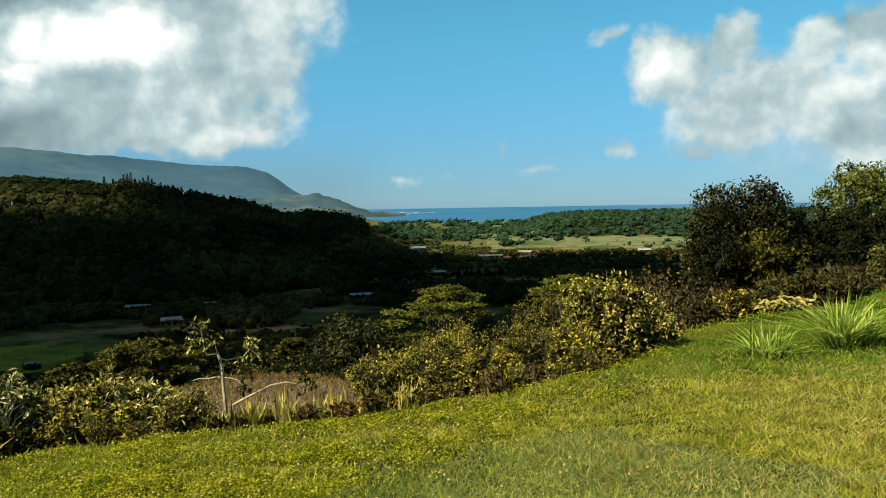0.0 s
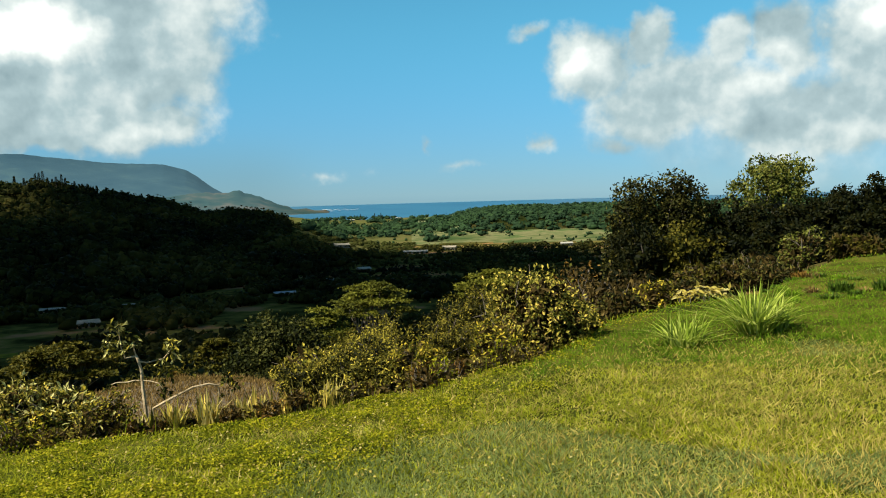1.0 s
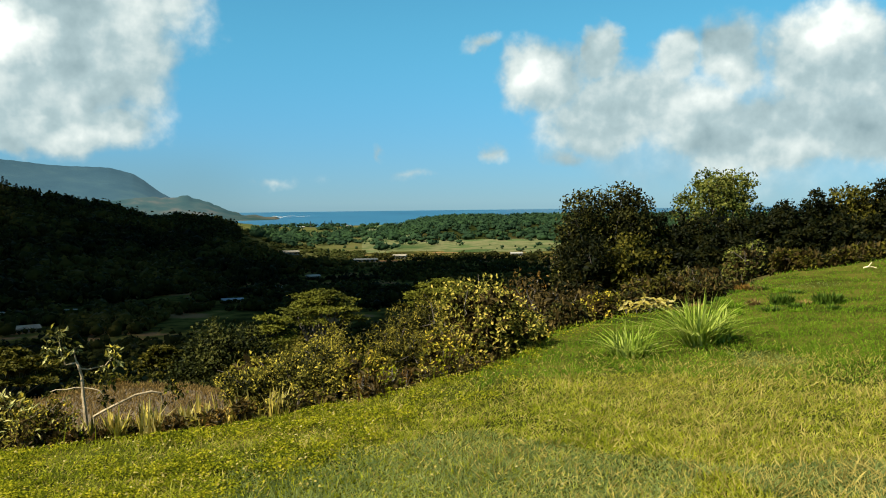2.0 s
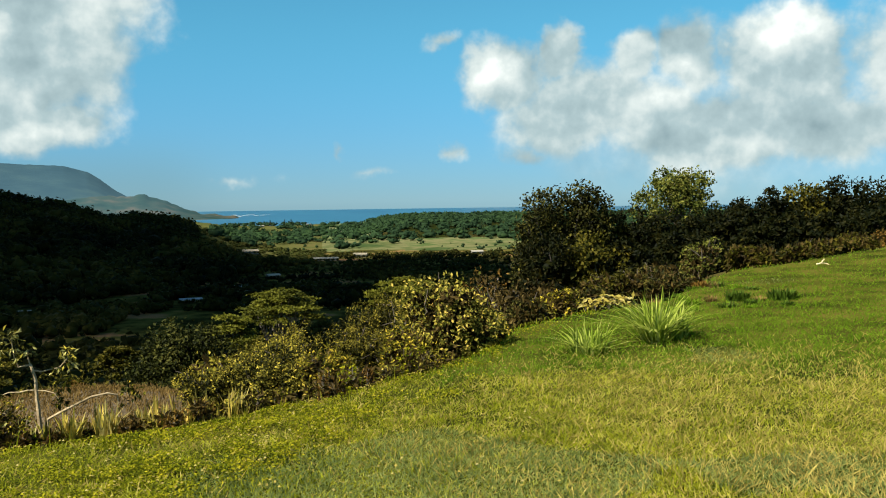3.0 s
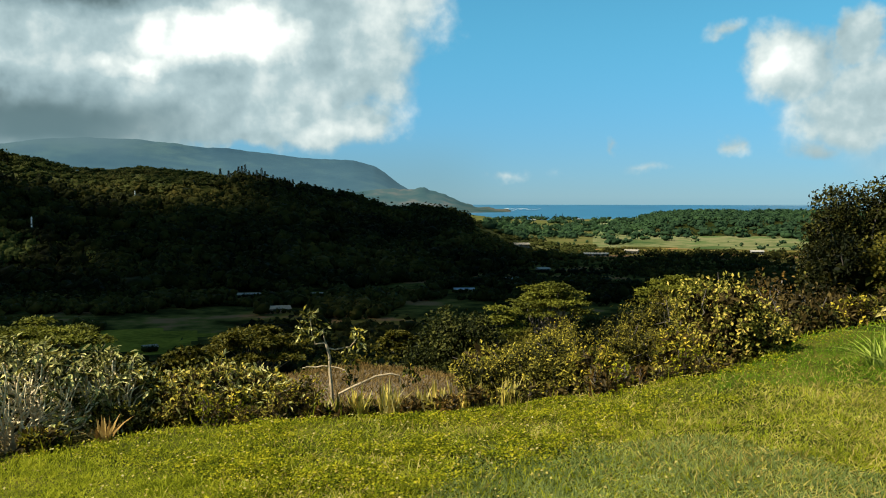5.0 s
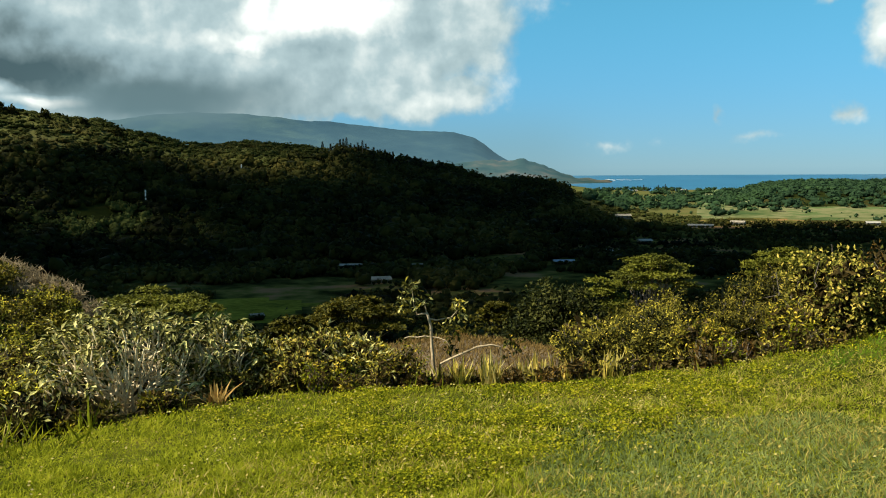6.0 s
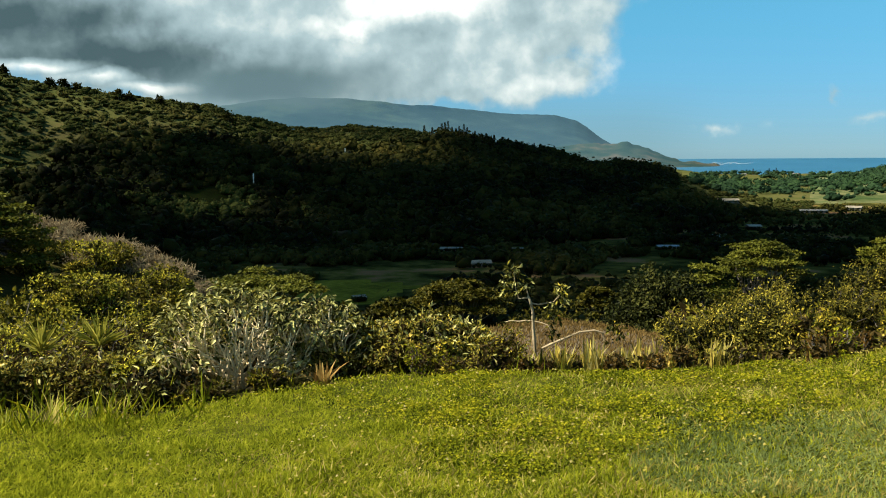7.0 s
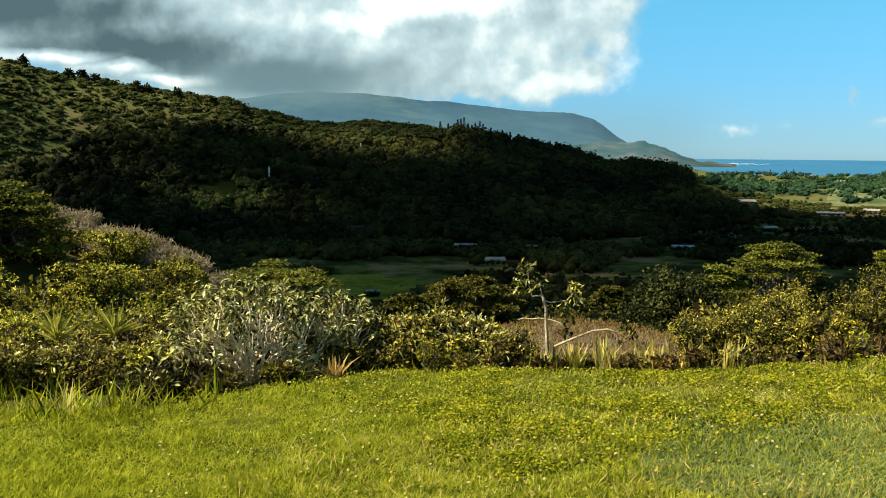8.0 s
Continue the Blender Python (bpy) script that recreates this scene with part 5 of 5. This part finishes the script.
def bare_sapling():
    """A nearly bare sapling with hanging leaf tufts, and a long arched limb beside it."""
    rng = np.random.default_rng(33)
    az, r = 13.55, 9.5
    x, y, z = rest(az, r)
    root = thing("sapling", x, y, z - 0.05, "spindly tan sapling, nearly bare, with tufts of hanging pale leaves", "tree", turn=az)
    h = height_to(az, r, -7.0) + 0.05

    def at_(u, down, depth=0.0):
        return np.array([u, depth, h - down])
    trunk = [(0, 0, 0), at_(-0.02, 0.78), at_(-0.03, 0.67, 0.01), at_(-0.035, 0.49), at_(-0.065, 0.37, -0.01), at_(-0.08, 0.335)]
    limbs = [([at_(-0.075, 0.345), at_(-0.13, 0.35, 0.02), at_(-0.18, 0.36, 0.03), at_(-0.215, 0.25, 0.02), at_(-0.235, 0.04)], 0.012, 0.005),
             ([at_(-0.08, 0.335), at_(-0.10, 0.25, 0.02), at_(-0.09, 0.20, 0.03)], 0.009, 0.005),
             ([at_(-0.05, 0.40), at_(0.02, 0.42, 0.02), at_(0.08, 0.41, 0.03), at_(0.18, 0.395, 0.04), at_(0.25, 0.31, 0.04), at_(0.26, 0.24, 0.05)], 0.010, 0.005),
             ([at_(0.22, 0.35, 0.04), at_(0.27, 0.34, 0.02), at_(0.31, 0.39, 0.0)], 0.006, 0.004),
             ([at_(-0.035, 0.59), at_(-0.11, 0.59, 0.03), at_(-0.18, 0.605, 0.05), at_(-0.27, 0.60, 0.06), at_(-0.345, 0.625, 0.07)], 0.009, 0.005),
             ([at_(-0.035, 0.59), at_(0.05, 0.60, -0.03), at_(0.12, 0.62, -0.06), at_(0.16, 0.68, -0.07)], 0.007, 0.004)]
    stem = part("trunk", tube(trunk, np.linspace(0.020, 0.012, 6), 8), M["tan_bark"], root)
    for line, w0, w1 in limbs:
        part("limb", tube(line, np.linspace(w0 * 0.9, w1 * 0.9, len(line)), 6), M["tan_bark"], stem)
    arch = [at_(0.05, h - 0.03), at_(0.06, 0.88), at_(0.17, 0.82, -0.03), at_(0.30, 0.76, -0.04), at_(0.45, 0.695, -0.04), at_(0.60, 0.675, -0.04), at_(0.69, 0.70, -0.03), at_(0.70, 0.79, -0.02)]
    part("limb", tube(arch, np.linspace(0.015, 0.008, 8), 7), M["tan_bark"], stem)
    spots = [at_(-0.235, 0.04), at_(-0.25, 0.02), at_(-0.20, 0.07), at_(-0.30, 0.15), at_(-0.34, 0.20), at_(-0.22, 0.17), at_(-0.31, 0.30), at_(-0.17, 0.24), at_(-0.10, 0.22), at_(0.25, 0.22), at_(0.21, 0.27), at_(0.30, 0.37),
             at_(0.16, 0.40), at_(0.29, 0.30), at_(0.16, 0.68), at_(0.15, 0.55), at_(-0.24, 0.77), at_(-0.34, 0.62), at_(0.81, 0.62), at_(0.77, 0.66), at_(0.88, 0.70)]
    spots += [at_(0.19, 0.52), at_(0.22, 0.56), at_(0.16, 0.60), at_(0.13, 0.70), at_(0.20, 0.74), at_(-0.26, 0.82), at_(-0.22, 0.86), at_(0.80, 0.66), at_(0.84, 0.62), at_(0.86, 0.72), at_(0.74, 0.80)]
    for mat, sel, n in (("leaf_pale", spots[:14], 7), ("leaf_ochre", spots[:14], 6), ("leaf_tree", spots[:14], 4), ("leaf_round_tree", spots[14:], 7), ("leaf_olive", spots[14:], 3)):
        c = np.repeat(np.array(sel), n, 0)
        p = c + rng.normal(size=c.shape) * 0.026
        axis = unit(rng.normal(size=p.shape) * 0.75 + [0, 0, -0.55])
        size = 0.045 + 0.035 * rng.random(len(p))
        part("foliage", leaves(p, axis, unit(rng.normal(size=p.shape) + [-0.3, -0.4, 0.4]), size, size * 0.45), M[mat], root)


bare_sapling()


def tuft(name, az, r, height, spread, n, mat, label, seed, width=0.012, category="grass clump", group="", arch=0.6):
    """A clump of long arching blades, each in three stretches."""
    rng = np.random.default_rng(seed + 7000)
    x, y, z = rest(az, r)
    root = thing(name, x, y, z - 0.02, label, category, group)
    a, lean = rng.random(n) * 2 * np.pi, rng.random(n) ** 0.8
    base = np.stack([np.cos(a), np.sin(a), 0 * a], -1) * (spread * 0.35 * rng.random(n) ** 0.5)[:, None]
    out = np.stack([np.cos(a), np.sin(a), 0 * a], -1) + rng.normal(size=(n, 3)) * [0.4, 0.4, 0]
    L = height * (0.7 + 0.4 * rng.random(n))
    side = unit(np.cross(out, [0, 0, 1.0])) * width / 2
    vs, fs = [], []
    for k, t in enumerate((0.0, 0.35, 0.7, 1.0)):
        c = base + out * (L * lean * arch * t ** 1.6)[:, None] + np.array([0, 0, 1.0]) * (L * (t - 0.45 * lean * arch * t * t))[:, None]
        w = (1.0, 0.95, 0.65, 0.06)[k]
        vs += [c - side * w, c + side * w]
    v = np.stack(vs, 1).reshape(-1, 3)
    q = np.arange(n)[:, None] * 8
    for k in range(3):
        b = q + 2 * k
        fs += [np.concatenate([b, b + 1, b + 3], 1), np.concatenate([b, b + 3, b + 2], 1)]
    part("foliage", (v, np.concatenate(fs)), M[mat], root)
    return root


tuft("grass_clump", -23.6, 10.8, 0.66, 0.42, 190, "grass_bright", "tall bright-green clump of arching grass", 1, 0.026, arch=1.25)
tuft("grass_clump", -24.7, 11.1, 0.42, 0.4, 90, "grass_bright", "tall bright-green clump of arching grass", 2, 0.026, arch=0.95)
tuft("grass_clump", -19.4, 10.1, 0.40, 0.5, 120, "grass_bright", "low pale-green clump of spreading grass", 3, 0.022, arch=1.3)
tuft("weed_clump", -28.4, 14.9, 0.20, 0.5, 160, "leaf_weed", "dark green weed clump in the lawn", 4, 0.03, category="weed")
tuft("weed_clump", -30.9, 14.9, 0.20, 0.6, 160, "leaf_weed", "dark green weed clump in the lawn", 5, 0.03, category="weed")
tuft("weed_clump", -26.3, 17.5, 0.14, 0.5, 120, "leaf_rust", "low brown weed patch in the lawn", 6, 0.03, category="weed")
tuft("dry_leaf_tuft", 27.1, 8.1, 0.26, 0.16, 30, "leaf_dry", "tuft of dry orange-tan leaves", 7, 0.03, category="plant")
rng = np.random.default_rng(16)
for k in range(14):
    az = rng.uniform(38.5, 50)
    tuft("dry_grass_tuft", az, float(edge_r(az)) + rng.uniform(-0.1, 0.35), rng.uniform(0.16, 0.32), 0.22, 15, ("clover", "grass_olive", "grass_straw", "grass_bright")[k % 4], "tall tuft of straw-yellow grass at the lawn's edge", 80 + k, 0.010, arch=0.7, group="grass tufts at the lawn's edge")
rng = np.random.default_rng(15)
for k in range(22):
    tuft("weed_clump", rng.uniform(-32, -21), rng.uniform(13.0, 17.5), rng.uniform(0.07, 0.15), rng.uniform(0.2, 0.5), 60, ("leaf_weed", "grass_fresh", "stalk_brown", "leaf_weed")[k % 4], "small weed clump in the lawn's green strip", 50 + k, 0.022, category="weed", arch=0.9)
rng = np.random.default_rng(5)
for k in range(64):
    az = rng.uniform(2.0, 14.0)
    tuft("broadleaf_plant", az, float(edge_r(az)) + 0.25 + 0.35 * rng.random(), 0.17 + 0.19 * rng.random(), 0.10, 8, "leaf_yellow" if k % 3 == 0 else "leaf_yellow_green", "upright plant with long yellowing leaves", 20 + k, 0.024, category="plant", group="plants at the lawn's edge", arch=0.4)

for k in range(56):
    az = rng.uniform(-11, 21)
    h = rng.uniform(0.16, 0.34) * (0.6 if 7 < az < 16 else 1.0)
    bush(az, float(edge_r(az)) + rng.uniform(0.2, 0.7), h * rng.uniform(0.9, 1.5), h, 0.042, ("leaf_yellow_green", "leaf_olive", "clover", "leaf_ochre", "leaf_yellow_green", "leaf_rust")[k % 6], "low leafy weed at the lawn's edge", n=170, lumps=4, seed=500 + k, stems=4, name="edge_weed", ragged=0.8, slim=0.4)


def yellow_plant():
    rng = np.random.default_rng(9)
    x, y, z = rest(-20.8, 14.6)
    root = thing("yellow_leaved_plant", x, y, z, "low plant with large pale-yellow leaves", "plant", turn=-20.8)
    n = 130
    p = np.stack([rng.uniform(-0.40, 0.40, n), rng.uniform(-0.12, 0.12, n), 0.06 + 0.14 * rng.random(n)], -1)
    p[:, 2] += 0.05 * np.cos(p[:, 0] * 5)
    axis = unit(rng.normal(size=p.shape) * [1, 1, 0.25] + [0, -0.3, -0.15])
    part("foliage", leaves(p, axis, unit([0, -0.4, 1] + rng.normal(size=p.shape) * 0.3), 0.11 + 0.05 * rng.random(n), 0.06), M["leaf_yellow"], root)
    for q in p[::8]:
        part("stem", tube([(q[0], q[1], 0), tuple(q)], [0.006, 0.004], 4), M["bark"], root)


yellow_plant()

# ---- to the right: shrubs, trees, and the far end of the lawn ----
for k, (az, r, w, el, m, s, c) in enumerate(((-14.2, 19, 1.5, -4.0, "leaf_umber", 0.10, "rusty-brown shrub"), (-12.4, 20, 1.3, -4.5, "leaf_rust", 0.08, "rusty-brown shrub"), (-13.3, 21, 1.2, -3.9, "leaf_rust", 0.08, "rusty-brown shrub"), (-16.2, 20, 1.4, -4.4, "leaf_umber", 0.1, "rusty-brown shrub"),
                                              (-15.8, 15.4, 0.9, -6.0, "leaf_tree_brown", 0.07, "dark olive shrub"), (-17.5, 16.4, 1.1, -5.3, "leaf_olive", 0.07, "olive sunlit shrub"), (-19.3, 16.6, 1.0, -5.3, "leaf_tree_brown", 0.07, "dark olive shrub"),
                                              (-20.6, 20, 1.4, -4.3, "leaf_tree", 0.09, "dark green shrub"), (-22.6, 20, 1.5, -4.2, "leaf_tree_brown", 0.09, "dark olive shrub"), (-24.4, 19, 1.3, -4.4, "leaf_tree_brown", 0.08, "brownish shrub"),
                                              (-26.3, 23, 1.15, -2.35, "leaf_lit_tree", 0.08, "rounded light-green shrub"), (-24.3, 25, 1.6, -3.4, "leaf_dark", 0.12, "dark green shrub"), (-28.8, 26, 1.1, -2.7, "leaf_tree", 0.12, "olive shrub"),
                                              (-29.9, 25, 0.9, -2.9, "leaf_tree", 0.12, "olive shrub"), (-31.9, 26, 1.0, -2.8, "leaf_tree", 0.12, "olive shrub"), (-33.0, 28, 1.3, -2.4, "leaf_tree", 0.12, "yellow-green shrub"),
                                              (-35.0, 30, 1.5, -2.2, "leaf_tree", 0.12, "olive shrub"), (-37.0, 31, 1.5, -2.1, "leaf_rust", 0.12, "brownish shrub"), (-39.5, 32, 1.6, -2.0, "leaf_tree", 0.12, "olive shrub"))):
    bush(az, r, w, max(height_to(az, r, el), 0.4), s, m, c + " along the upper edge of the lawn", n=1000, seed=200 + k, slim=0.5)
tree(-17.3, 45, 2.9, height_to(-17.2, 45, 0.95), "leaf_tree_brown", "large bushy tree with sunlit olive-green top", 1, lumps=26, n=9000, leaf=0.17, base=0.12, clumps=60, loose=0.24, sparse=1.15)
tree(-19.4, 45.5, 2.6, height_to(-19.3, 45.5, 1.2), "leaf_tree_brown", "bushy dark tree with golden-green sunlit top", 4, lumps=26, n=10000, leaf=0.17, base=0.12, clumps=60, loose=0.24, sparse=1.15)
tree(-16.2, 43.5, 1.9, height_to(-16.2, 43.5, -0.4), "leaf_tree_brown", "bushy olive-green tree beside a larger one", 2, lumps=16, n=5000, leaf=0.16, base=0.12, clumps=50, loose=0.24, sparse=1.15)
tree(-16.4, 41.5, 2.4, height_to(-16.6, 41.5, -1.7), "leaf_dark", "low bushy dark tree in front of larger ones", 5, lumps=16, n=5000, leaf=0.16, base=0.1, clumps=50, loose=0.24, sparse=1.15)
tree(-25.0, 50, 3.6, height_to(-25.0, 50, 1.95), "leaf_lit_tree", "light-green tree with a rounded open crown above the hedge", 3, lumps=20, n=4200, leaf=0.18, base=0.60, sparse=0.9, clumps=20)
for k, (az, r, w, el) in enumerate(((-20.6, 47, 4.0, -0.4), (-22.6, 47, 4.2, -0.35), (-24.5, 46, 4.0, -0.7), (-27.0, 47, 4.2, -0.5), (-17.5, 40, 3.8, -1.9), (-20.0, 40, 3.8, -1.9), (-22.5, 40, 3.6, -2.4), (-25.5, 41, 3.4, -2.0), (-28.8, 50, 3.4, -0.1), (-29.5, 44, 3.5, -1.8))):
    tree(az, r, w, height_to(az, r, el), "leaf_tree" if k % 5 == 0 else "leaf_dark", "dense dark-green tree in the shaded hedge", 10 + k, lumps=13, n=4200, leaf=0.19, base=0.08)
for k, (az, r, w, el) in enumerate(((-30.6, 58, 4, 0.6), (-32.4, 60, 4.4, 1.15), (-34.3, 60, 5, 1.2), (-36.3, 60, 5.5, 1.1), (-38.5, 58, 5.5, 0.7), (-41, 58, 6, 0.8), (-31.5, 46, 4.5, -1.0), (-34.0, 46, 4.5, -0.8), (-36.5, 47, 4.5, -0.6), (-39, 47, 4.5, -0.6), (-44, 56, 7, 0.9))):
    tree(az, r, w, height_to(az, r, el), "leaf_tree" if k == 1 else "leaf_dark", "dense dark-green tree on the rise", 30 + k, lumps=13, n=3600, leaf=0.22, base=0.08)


def fallen_stick():
    x, y, z = rest(-33.1, 21.6)
    root = thing("fallen_branch", x, y, z, "small whitish fallen branch on the lawn", "branch", turn=-33)
    part("branch", joined([tube([(-0.10, 0, 0.03), (0.0, 0.02, 0.06), (0.06, 0, 0.15)], [0.02, 0.018, 0.012], 6), tube([(-0.02, 0.01, 0.06), (0.09, 0.05, 0.05), (0.16, 0.05, 0.03)], [0.014, 0.012, 0.008], 6)]), M["pale_bark"], root)


fallen_stick()


# ---- grass ----
def lawn_points(n, az, near, seed, test=None, past=0.3):
    """Places on the lawn, denser where it is nearer."""
    rng = np.random.default_rng(seed + 8000)
    a = rng.uniform(*az, n)
    lo, hi = 1 / near, 1 / (edge_r(a) + past)
    r = 1 / (lo + (hi - lo) * rng.random(n) ** 0.85)
    x, y = polar(a, r)
    keep = np.ones(n, bool) if test is None else test(x, y, a, r, rng)
    x, y, r = x[keep], y[keep], r[keep]
    return np.stack([x, y, land(x, y)], -1), r, rng


def blades(name, p, r, rng, length, width, mat, label, lean=1.0, category="grass"):
    n = len(p)
    axis = unit(rng.normal(size=(n, 3)) * [lean, lean, 0] + [0.12, 0, 1.0])
    k = np.maximum(1.0, r / 7.0)
    normal = unit(rng.normal(size=(n, 3)) * 0.8 + [-0.5, -0.3, 0.9])
    L = length * (0.5 + 0.9 * rng.random(n)) * (0.5 + value_noise(p[:, 0] * 4.5, p[:, 1] * 4.5, 121))
    return stuff(name, leaves(p - [0, 0, 0.005], axis, normal, L, width * k ** 0.6), M[mat], label, category)


def band(x, y, a, r):
    """1 in the strip of clover below the mown grass, 0 elsewhere."""
    w = fbm(x * 0.5, y * 0.5, 101) * 2.2
    return ease((r + w - (edge_r(a) - np.interp(a, [-20, -10, 0, 16, 24, 30, 45], [1.2, 2.0, 2.4, 2.8, 1.8, 0.5, -0.2]))) / 1.0) * (a > -22)


P, r, rng = lawn_points(420000, (-42, 52), 2.6, 1, lambda x, y, a, r, g: g.random(len(x)) > band(x, y, a, r) * 0.5)
dry = ease((P[:, 0] * 0.16 + 0.25 + 1.6 * fbm(P[:, 0] * 0.35, P[:, 1] * 0.35, 102)) / 1.0) * ease((11.5 - r) / 4.0)
pick = rng.random(len(P))
patch = fbm(P[:, 0] * 0.45, P[:, 1] * 0.45, 104) + 0.34 * np.exp(-((P[:, 0] - 0.5) / 2.0) ** 2 - ((P[:, 1] - 5.5) / 1.0) ** 2) + 0.08 * ease((7.5 - r) / 3) > 0.20
g = patch & (pick > 0.3)
blades("grass", P[g], r[g], rng, 0.050, 0.006, "grass_grey", "patches of grey-green lawn grass")
P, r, pick, dry = P[~g], r[~g], pick[~g], dry[~g]
fresh = (P[:, 0] > 1.5) & (r > 8.6 + 1.5 * fbm(P[:, 0] * 0.7, P[:, 1] * 0.7, 106)) & (pick > dry * 0.85)
blades("grass", P[fresh], r[fresh], rng, 0.06, 0.007, "grass_fresh", "fresh bright-green lawn grass on the rise")
P, r, pick, dry = P[~fresh], r[~fresh], pick[~fresh], dry[~fresh]
g = pick > dry * 0.85
blades("grass", P[g], r[g], rng, 0.052, 0.006, "grass_green", "short green lawn grass")
g = (pick <= dry * 0.85) & (pick > dry * 0.35)
blades("grass", P[g], r[g], rng, 0.058, 0.006, "grass_olive", "short olive lawn grass")
g = pick <= dry * 0.35
blades("dry_grass", P[g], r[g], rng, 0.075, 0.005, "grass_straw", "dry straw-coloured lawn grass")
P, r, rng = lawn_points(330000, (-24, 52), 3.6, 2, lambda x, y, a, r, g: g.random(len(x)) < band(x, y, a, r) * ease(0.56 + 3.6 * fbm(x * 3.2, y * 3.2, 105) + 1.6 * fbm(x * 0.6, y * 0.6, 107)))
n = len(P)
axis = unit(rng.normal(size=(n, 3)) * [1, 1, 0.35] + [0, 0, 0.25])
P[:, 2] += 0.01 + 0.04 * rng.random(n) + 0.10 * np.maximum(fbm(P[:, 0] * 3.2, P[:, 1] * 3.2, 105), 0)
stuff("clover", leaves(P, axis, unit([0, 0, 1] + rng.normal(size=(n, 3)) * 0.4), 0.022 * (0.6 + 0.8 * rng.random(n)), 0.016), M["clover"], "yellow-green clover and creeping weeds", "ground cover")
Q, r, rng = lawn_points(2600, (-20, 40), 4.5, 9, lambda x, y, a, r, g: g.random(len(x)) < 0.25 + 0.5 * band(x, y, a, r))
n = len(Q)
stuff("lawn_flowers", leaves(Q + [0, 0, 0.06], unit(rng.normal(size=(n, 3)) * [1, 1, 0.2]), unit([0, -0.3, 1] + rng.normal(size=(n, 3)) * 0.3), 0.022, 0.020), M["leaf_yellow"], "tiny pale-yellow flowers in the lawn", "flowers")
# taller fringe at the edge
P, r, rng = lawn_points(26000, (-36, 52), 3.0, 3, lambda x, y, a, r, g: r > edge_r(a) - 0.45 + 0.5 * fbm(x * 0.8, y * 0.8, 103), past=0.9)
tall = np.where(np.degrees(np.arctan2(-P[:, 0], P[:, 1])) > 34, 0.14, 0.06) * (0.7 + 1.3 * rng.random(len(P)) ** 3)
blades("tall_grass", P[::2], r[::2], rng, tall[::2], 0.008, "grass_green", "longer uncut grass at the lawn's edge", 0.5)
blades("tall_grass", P[1::2], r[1::2], rng, tall[1::2], 0.007, "clover", "yellowing uncut grass at the lawn's edge", 0.5)
# dry stalks on the shoulder below
rng = np.random.default_rng(77)
n = 20000
x, y = -5.5 + rng.normal(size=n) * 4.5, 24 + rng.normal(size=n) * 5
keep = np.hypot(x, y) > edge_r(np.degrees(np.arctan2(-x, y))) + 2.0
P = np.stack([x, y, land(x, y)], -1)[keep]
blades("dry_grass", P, np.hypot(P[:, 0], P[:, 1]), rng, 0.17, 0.012, "stalk_brown", "dry brown grass on the slope", 0.5)
# the rest of the lawn round about
rng = np.random.default_rng(78)
a, r = rng.uniform(50, 320, 60000), 13 * rng.random(60000) ** 0.75
a = np.where(a > 180, a - 360, a)
near = rng.uniform(-45, 55, 16000)
a, r = np.concatenate([a, near]), np.concatenate([r, 2.9 * np.sqrt(rng.random(16000))])
x, y = polar(a, r)
keep = r < edge_r(a)
P = np.stack([x, y, land(x, y)], -1)[keep]
blades("grass", P, r[keep], rng, 0.08, 0.013, "grass_olive", "short olive lawn grass")
